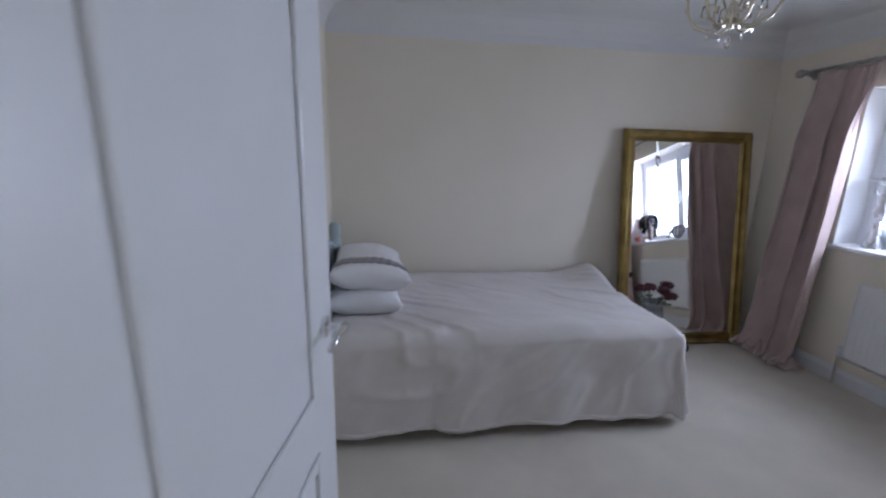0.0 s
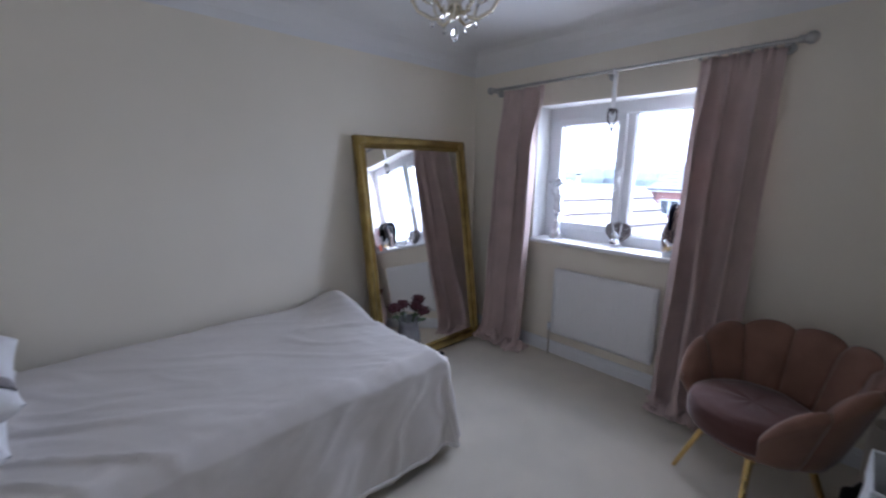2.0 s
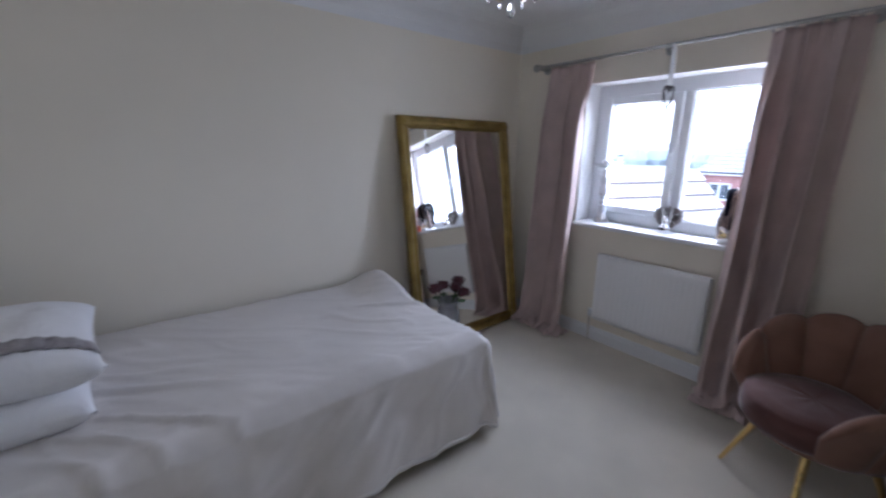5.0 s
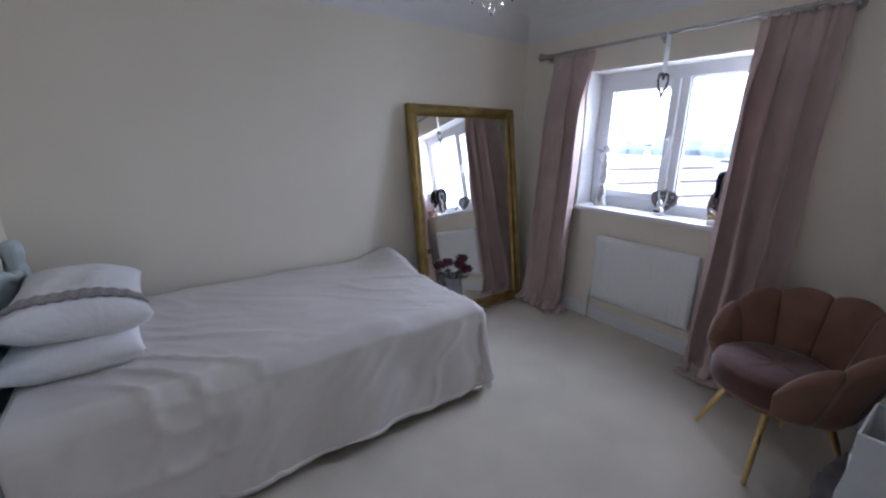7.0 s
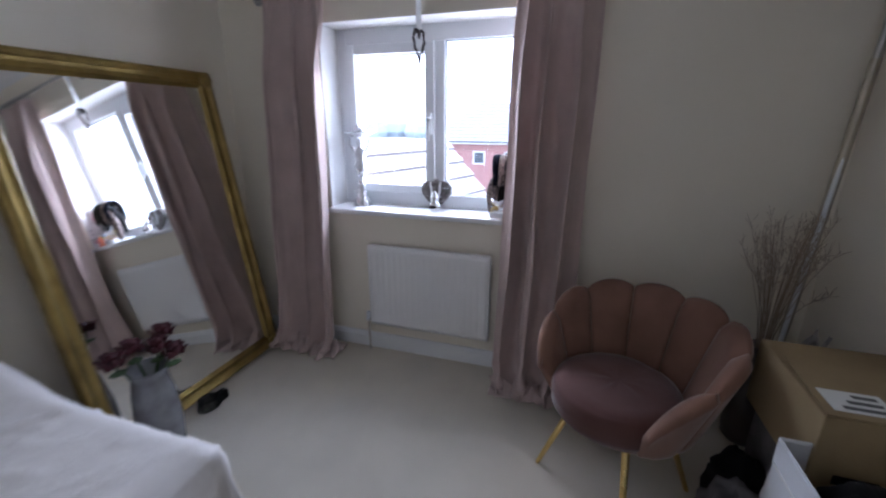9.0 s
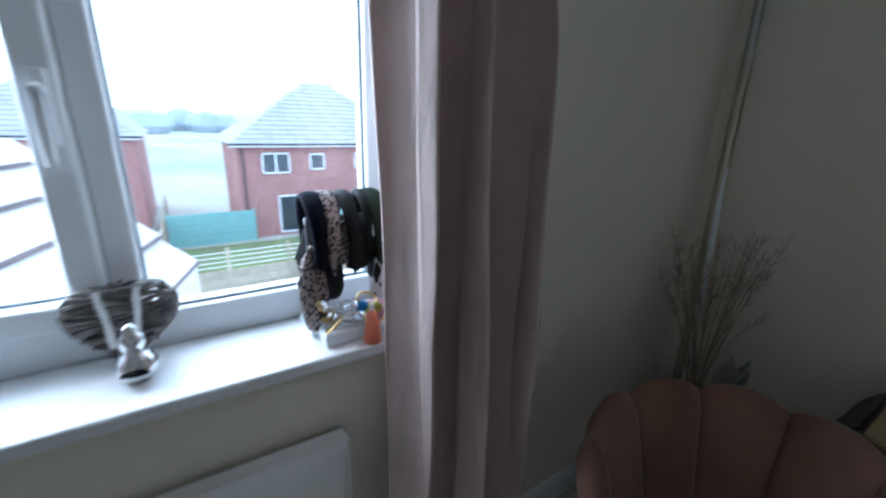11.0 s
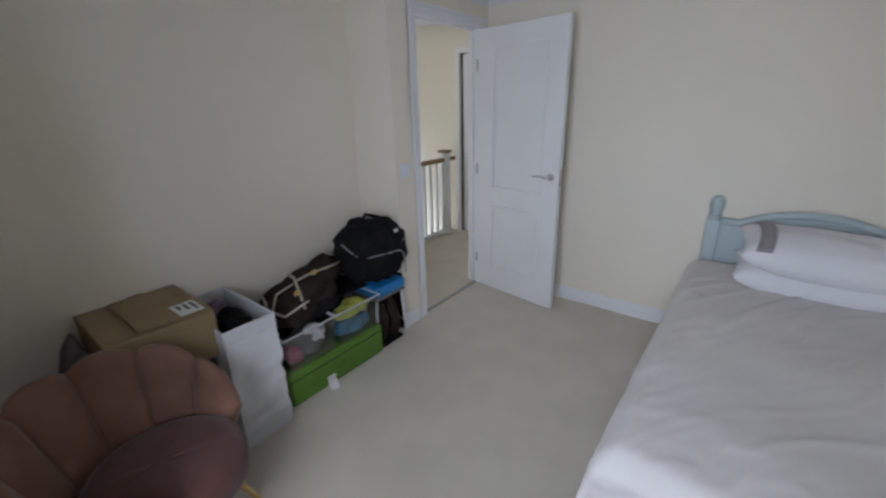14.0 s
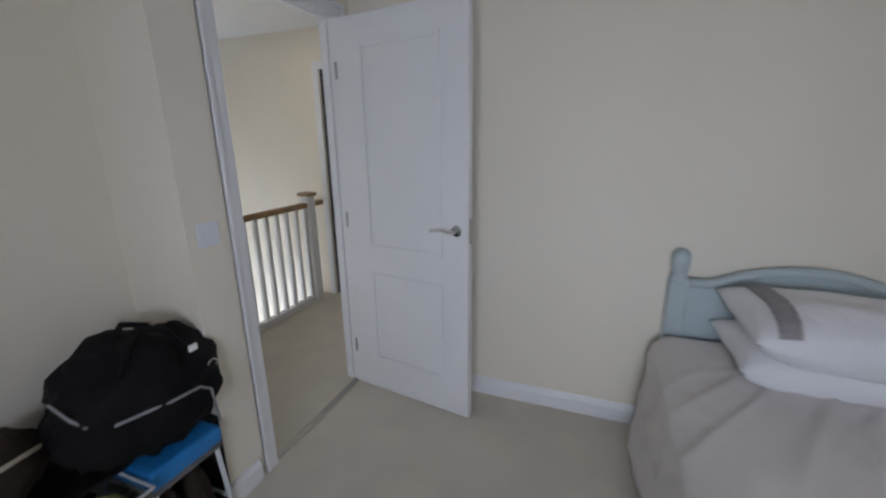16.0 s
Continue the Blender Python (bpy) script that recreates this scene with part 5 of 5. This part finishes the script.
pnl = thing("dark_board", (1.262, -0.12, 0), "thin dark board standing against the wall return", "board")
part("board", block(-0.012, 0.012, -0.2, 0.125, 0.0, 0.42, 0.003), BLACKC, pnl)

# ---- chandelier ----
CHX, CHY = 1.785, 1.21
SILVGOLD = node_mat("champagne_metal", (0.82, 0.76, 0.62), 0.15, 1.0, vary=0.05, scale=9)
cd = thing("chandelier", (CHX, CHY, HC), "champagne metal chandelier with crystal drops", "chandelier")
base = 1.86 - HC
part("ceiling_rose", lathe(bmesh.new(), [(0.0, 0.0), (0.055, 0.0), (0.05, -0.02), (0.02, -0.035), (0.0, -0.036)], 24), SILVGOLD, cd, smooth=True)
part("stem", lathe(bmesh.new(), [(0.0, -0.03), (0.006, -0.03), (0.006, -0.2), (0.018, -0.22), (0.022, -0.25), (0.010, -0.28), (0.010, -0.36), (0.024, -0.40), (0.028, -0.43), (0.012, -0.46), (0.0, -0.468)], 16), SILVGOLD, cd, smooth=True)
drop = lambda bm, c, r: lathe(bm, [(0.0, 0.0), (r * 0.5, -r * 0.5), (r, -r * 1.6), (r * 0.7, -r * 2.4), (0.0, -r * 3)], 8, c)
for k in range(6):
    an = k * math.tau / 6 + 0.25
    c, s = math.cos(an), math.sin(an)
    prof = [(0.012, -0.42), (0.04, -0.455), (0.085, -0.462), (0.14, -0.44), (0.175, -0.39), (0.185, -0.34), (0.175, -0.31)]
    arm = part("arm", tube(bmesh.new(), [(r * c, r * s, z) for r, z in prof], 0.0065, 8), SILVGOLD, cd, smooth=True)
    curl = [(0.05, -0.40), (0.08, -0.37), (0.115, -0.375), (0.12, -0.41), (0.095, -0.42), (0.09, -0.40)]
    part("scroll", tube(bmesh.new(), [(r * c, r * s, z) for r, z in curl], 0.0045, 6), SILVGOLD, arm, smooth=True)
    part("candle_cup", lathe(bmesh.new(), [(0.0, -0.315), (0.03, -0.305), (0.034, -0.295), (0.012, -0.295), (0.011, -0.23), (0.0, -0.23)], 14, (0.175 * c, 0.175 * s, 0)), SILVGOLD, cd, smooth=True)
    part("bulb", lathe(bmesh.new(), [(0.0, -0.23), (0.010, -0.228), (0.016, -0.20), (0.010, -0.165), (0.0, -0.15)], 12, (0.175 * c, 0.175 * s, 0)), UPVC, cd, "frosted candle bulb", smooth=True)
    for r, z, q in ((0.185, -0.36, 0.008), (0.085, -0.463, 0.009)):
        part("crystal", drop(bmesh.new(), (r * c, r * s, z - 0.006), q * 0.75), CRYSTAL, cd, "clear crystal drop")
part("crystal", drop(bmesh.new(), (0, 0, -0.485), 0.015), CRYSTAL, cd, "clear crystal drop")
for ob in cd.children_recursive:
    for v in ob.data.vertices:
        v.co.x, v.co.y = v.co.x * 0.80, v.co.y * 0.80

# ---- things on and at the window ----
WICK = node_mat("grey_wicker", (0.27, 0.245, 0.23), 0.8, vary=0.3, scale=40, bump=0.5, bump_scale=160)
RIBBON = node_mat("white_ribbon", (0.82, 0.82, 0.82), 0.6, vary=0.03, scale=20)


def heart(t):
    x = 16 * math.sin(t) ** 3 / 16
    z = (13 * math.cos(t) - 5 * math.cos(2 * t) - 2 * math.cos(3 * t) - math.cos(4 * t)) / 16
    return x, z


hh = thing("hanging_heart", (3.425, 1.455, 1.695), "dark wicker heart hanging on a white ribbon", "ornament", rz=68)
bm = bmesh.new()
tube(bm, [(0.004 * math.sin(k * 2.1), 0.036 * heart(k * math.tau / 40)[0], 0.078 * heart(k * math.tau / 40)[1] + 0.03) for k in range(40)], lambda u: 0.0065, 8, True)
part("heart", bm, node_mat("dark_wicker", (0.07, 0.055, 0.055), 0.8, vary=0.3, scale=60, bump=0.5, bump_scale=200), hh, smooth=True)
bm = block(-0.0012, 0.0012, -0.017, 0.017, 0.095, 0.325)
part("ribbon", bm, RIBBON, hh, "white ribbon over the rod")

wh = thing("wicker_heart", (3.625, 1.44, WZ0 + 0.004), "grey woven wicker heart leaning on the window", "ornament")
rng = random.Random(5)
m = pose(0, 0, 0.0, 0, 7, 0)
bm = bmesh.new()
for k in range(26):
    zz = 0.012 + 0.148 * k / 25
    # width of the heart at that height
    hw = max((abs(heart(t / 100 * math.pi)[0]) for t in range(100) if abs((heart(t / 100 * math.pi)[1] + 1.06) * 0.085 - zz) < 0.006), default=0.02) * 0.084
    if hw < 0.008:
        hw = 0.01
    for j in range(2):
        dz = rng.uniform(-0.006, 0.006)
        pts = [m @ Vector((0.012 * (-1) ** j + rng.uniform(-0.006, 0.006), hw * (q / 3 - 1), zz + dz + rng.uniform(-0.006, 0.006))) for q in range(7)]
        tube(bm, pts, 0.0042, 5)
part("weave", bm, WICK, wh, smooth=True)
bm = bmesh.new()
tube(bm, [m @ Vector((0, 0.086 * heart(k * math.tau / 40)[0], 0.085 * heart(k * math.tau / 40)[1] + 0.09)) for k in range(40)], 0.008, 6, True)
part("rim", bm, WICK, wh, smooth=True)
for y in (-0.03, 0.03):
    bm = bmesh.new()
    sheet(bm, lambda u, v: m @ Vector((-0.026 - 0.006 * math.sin(v * 9), y + 0.012 * (u - 0.5) - 0.4 * y * v, 0.155 - 0.11 * v)), 3, 14)
    thick(part("ribbon", bm, RIBBON, wh, "white satin ribbon"), 0.001)
sb = thing("silver_bauble", (3.555, 1.425, WZ0 + 0.004), "small silver bauble ornament with a dark bow", "ornament")
part("body", lathe(bmesh.new(), [(0.0, 0.0), (0.02, 0.002), (0.034, 0.02), (0.034, 0.035), (0.02, 0.055), (0.014, 0.06), (0.021, 0.075), (0.018, 0.09), (0.01, 0.098), (0.012, 0.105), (0.0, 0.112)], 20), CHROME, sb, smooth=True)
part("bow", bundle(bmesh.new(), (-0.033, 0, 0.03), (0.006, 0.022, 0.008), 3.0, 8, 0.3), BLACKC, sb, "dark ribbon bow", smooth=True)

fg = thing("silver_candle_holder", (3.60, 1.90, WZ0 + 0.004), "tall silver figure-shaped candle holder on the sill", "candle holder")
part("base", lathe(bmesh.new(), [(0.0, 0.0), (0.042, 0.0), (0.04, 0.012), (0.026, 0.05), (0.016, 0.12), (0.014, 0.17), (0.0, 0.18)], 20), SILVER, fg, smooth=True)
part("torso", lathe(bmesh.new(), [(0.0, 0.165), (0.014, 0.17), (0.024, 0.21), (0.028, 0.24), (0.018, 0.27), (0.024, 0.30), (0.028, 0.325), (0.012, 0.345), (0.016, 0.36), (0.012, 0.385), (0.0, 0.39)], 16), SILVER, fg, smooth=True)
part("raised_arms", tube(bmesh.new(), [(0, -0.028, 0.32), (0, -0.048, 0.36), (0, -0.035, 0.41)], 0.007, 8), SILVER, fg, smooth=True)
part("raised_arms", tube(bmesh.new(), [(0, 0.028, 0.32), (0, 0.048, 0.36), (0, 0.035, 0.41)], 0.007, 8), SILVER, fg, smooth=True)
part("dish", lathe(bmesh.new(), [(0.0, 0.395), (0.03, 0.40), (0.068, 0.425), (0.07, 0.432), (0.03, 0.415), (0.0, 0.412)], 20), SILVER, fg, "flower-shaped dish", smooth=True)
part("candle", ball(bmesh.new(), (0, 0, 0.438), 0.026, 14), SILVER, fg, "silver ball candle", smooth=True)

for ob in fg.children:
    for v in ob.data.vertices:
        v.co.x, v.co.y = v.co.x * 1.3, v.co.y * 1.3

# hair band stand
LEOP = weave_mat("leopard_print", (0.26, 0.20, 0.18), (0.02, 0.014, 0.012), spot_scale=120, size=0.5)
DOTS = weave_mat("spotted_white_cloth", (0.76, 0.76, 0.78), (0.02, 0.02, 0.025), spot_scale=46, size=0.24)
OLIVE = node_mat("dark_green_knit", (0.02, 0.028, 0.017), 0.9, vary=0.1, scale=30, bump=0.4, bump_scale=300, spec=0.15)
NAVY = node_mat("navy_velvet", (0.007, 0.008, 0.016), 0.9, vary=0.2, scale=20, spec=0.08)
BLUSH = node_mat("blush_satin", (0.55, 0.30, 0.36), 0.5, vary=0.08, scale=16)
hs = thing("hair_band_stand", (3.60, 0.985, WZ0 + 0.004), "stand hung with hair bands and bows on the sill", "hair band stand")
part("foot", block(-0.05, 0.05, -0.14, 0.13, 0.0, 0.02, 0.006), UPVC, hs, "white stand foot")
for y in (-0.11, 0.11):
    part("upright", rod(bmesh.new(), (0, y, 0.02), (0, y, 0.25), 0.005), NEAR_BLACK, hs, "thin dark upright")
part("bar", rod(bmesh.new(), (0, -0.115, 0.255), (0, 0.115, 0.255), 0.008, n=14), NEAR_BLACK, hs, "dark cross bar")


def hair_band(y, r, w, mat, label, hang=0.12, lean=0.0):
    bm = bmesh.new()

    def f(u, v):
        a = math.radians(-25 + 230 * u)
        x, z = r * math.cos(a) * 0.75, 0.26 + 0.03 + r * math.sin(a) - r + 0.02
        if u < 0.1 or u > 0.9:
            z -= hang * 0.3
        k = math.sin(math.pi * u) ** 0.4
        t = v * math.tau
        return Vector((x + 0.010 * math.cos(t) * math.cos(a), y + lean * u + w * k * math.sin(t), z + 0.010 * math.cos(t) * math.sin(a)))
    sheet(bm, lambda u, v: f(v, u), 10, 28, True)
    return part("hair_band", bm, mat, hs, label, smooth=True)


hair_band(0.10, 0.082, 0.024, NAVY, "wide navy velvet hair band")
hair_band(0.065, 0.075, 0.016, LEOP, "leopard print hair band")
hair_band(-0.035, 0.085, 0.022, OLIVE, "dark green knotted hair band")
hair_band(-0.01, 0.075, 0.012, BLACKC, "narrow black hair band")
part("scarf", bundle(bmesh.new(), (-0.03, 0.05, 0.20), (0.025, 0.05, 0.05), 4.0, 12, 0.3), LEOP, hs, "leopard print bow", smooth=True)
part("scarf", bundle(bmesh.new(), (-0.04, 0.115, 0.10), (0.025, 0.03, 0.10), 5.0, 12, 0.3), LEOP, hs, "leopard print scrunchie", smooth=True)
bm = bmesh.new()
sheet(bm, lambda u, v: Vector((-0.07 + 0.06 * (u - 0.5) * (0.6 + v) + 0.006 * math.sin(u * 9), -0.065 + 0.06 * (u - 0.5) * (0.6 + v), 0.29 - 0.265 * v)), 14, 20)
thick(part("spotted_ribbon", bm, DOTS, hs, "white ribbon with black dots", smooth=True), 0.004)
hair_band(0.03, 0.09, 0.018, BLACKC, "black satin hair band")
hair_band(0.075, 0.09, 0.012, LEOP, "leopard print hair band")
for c, sz, sd in (((-0.03, 0.01, 0.19), (0.03, 0.04, 0.06), 41.0), ((0.02, 0.08, 0.14), (0.03, 0.05, 0.10), 43.0), ((-0.02, -0.06, 0.13), (0.03, 0.035, 0.06), 45.0)):
    part("scarf", bundle(bmesh.new(), c, sz, sd, 14, 0.35), BLACKC, hs, "black knotted scarf", smooth=True)
part("bow", bundle(bmesh.new(), (-0.06, -0.05, 0.215), (0.015, 0.022, 0.04), 7.0, 12, 0.3), BLUSH, hs, "pink satin bow", smooth=True)
jb = thing("jewellery_tray", (3.535, 0.99, WZ0 + 0.004), "white and pink tray of bracelets and clips", "jewellery tray")
part("tray", block(-0.045, 0.03, -0.11, 0.11, 0, 0.03, 0.006), UPVC, jb)
part("box", block(-0.04, 0.025, -0.10, -0.01, 0.03, 0.06, 0.004), BLUSH, jb, "pink box")
rng = random.Random(3)
for k in range(22):
    c = Vector((rng.uniform(-0.035, 0.02), rng.uniform(-0.01, 0.10), 0.038 + 0.009 * (k % 6)))
    r = rng.uniform(0.016, 0.026)
    mm = Euler((rng.uniform(-0.8, 0.8), rng.uniform(-0.8, 0.8), 0)).to_matrix()
    part("bracelet", tube(bmesh.new(), [c + mm @ Vector((r * math.cos(a * 0.524), r * math.sin(a * 0.524), 0)) for a in range(12)], 0.003, 6, True), (CHROME, BRASS, SILVER)[k % 3], jb, "metal bracelet", smooth=True)
part("bead", ball(bmesh.new(), (-0.03, 0.02, 0.075), 0.013, 10), BLUEP, jb, "blue bead", smooth=True)
part("clip", bundle(bmesh.new(), (-0.035, -0.005, 0.065), (0.010, 0.02, 0.014), 2.0, 8, 0.3), YELLOW, jb, "yellow hair clip", smooth=True)
oc2 = thing("orange_brush", (3.475, 1.0, WZ0 + 0.004), "orange cone-shaped tube standing on the sill", "bottle")
part("body", lathe(bmesh.new(), [(0.0, 0.0), (0.02, 0.0), (0.021, 0.01), (0.012, 0.065), (0.006, 0.075), (0.0, 0.078)], 14), node_mat("orange_plastic", (0.75, 0.22, 0.12), 0.45), oc2, smooth=True)
part("cap", rod(bmesh.new(), (0, 0, 0.076), (0, 0, 0.088), 0.006, 0.005), PAPER, oc2, "white cap")

# ---- flowers before the mirror ----
ROSE = node_mat("dark_red_petal", (0.07, 0.005, 0.012), 0.7, vary=0.25, scale=30)
STEMG = node_mat("green_stem", (0.05, 0.09, 0.03), 0.7)
fv = thing("rose_vase", (2.405, 2.235, 0), "smoky grey vase of dark red roses on the carpet", "vase")
part("vase", lathe(bmesh.new(), [(0.0, 0.0), (0.06, 0.0), (0.075, 0.05), (0.085, 0.2), (0.075, 0.33), (0.062, 0.40), (0.078, 0.44), (0.072, 0.44), (0.055, 0.40), (0.0, 0.38)], 24), node_mat("smoky_vase", (0.30, 0.30, 0.31), 0.2, 0.3, vary=0.2, scale=12), fv, "smoky grey vase", smooth=True)
rng = random.Random(9)
for k, (dx, dy, h) in enumerate(((-0.12, -0.01, 0.53), (0.03, -0.04, 0.52), (0.10, 0.02, 0.535), (-0.01, 0.05, 0.515), (0.06, -0.08, 0.49))):
    part("stem", tube(bmesh.new(), [(dx * 0.3, dy * 0.3, 0.38), (dx * 0.8, dy * 0.8, 0.47), (dx, dy, h)], 0.004, 6), STEMG, fv, smooth=True)
    head = part("rose", ball(bmesh.new(), (dx, dy, h + 0.018), 0.02, 8, (1, 1, 1.1)), ROSE, fv, "dark red rose head", smooth=True)
    for j in range(13):
        a, r = j * 2.4, 0.012 + 0.026 * (j / 13) ** 0.8
        q, lean = pose(dx + r * math.cos(a), dy + r * math.sin(a), h + 0.014 - 0.012 * j / 13, 0, 0, math.degrees(a)), 0.2 + 0.5 * j / 13
        bm = bmesh.new()
        sheet(bm, lambda u, v: q @ Vector((lean * 0.03 * v * v + 0.012 * math.sin(math.pi * u) - 0.006, (u - 0.5) * 0.036 * math.sin(math.pi * (0.2 + 0.65 * v)), -0.012 + 0.034 * v)), 6, 5)
        thick(part("petal", bm, ROSE, head, smooth=True), 0.0012)
    part("leaf", bundle(bmesh.new(), (dx * 0.9, dy * 0.9, h - 0.05), (0.03, 0.02, 0.008), k + 1.0, 8, 0.3), STEMG, fv, smooth=True)
cb = thing("coiled_cable", (2.70, 2.32, 0), "black appliance with a coiled cable on the carpet", "cable")
bm = bmesh.new()
tube(bm, [(0.06 * math.cos(k * 0.5) * (1 - k * 0.004), 0.045 * math.sin(k * 0.5), 0.008 + 0.0011 * k) for k in range(50)], 0.005, 6)
part("coil", bm, BLACKC, cb, smooth=True)
part("plug", block(0.05, 0.10, -0.02, 0.02, 0.0, 0.05, 0.008), BLACKC, cb)
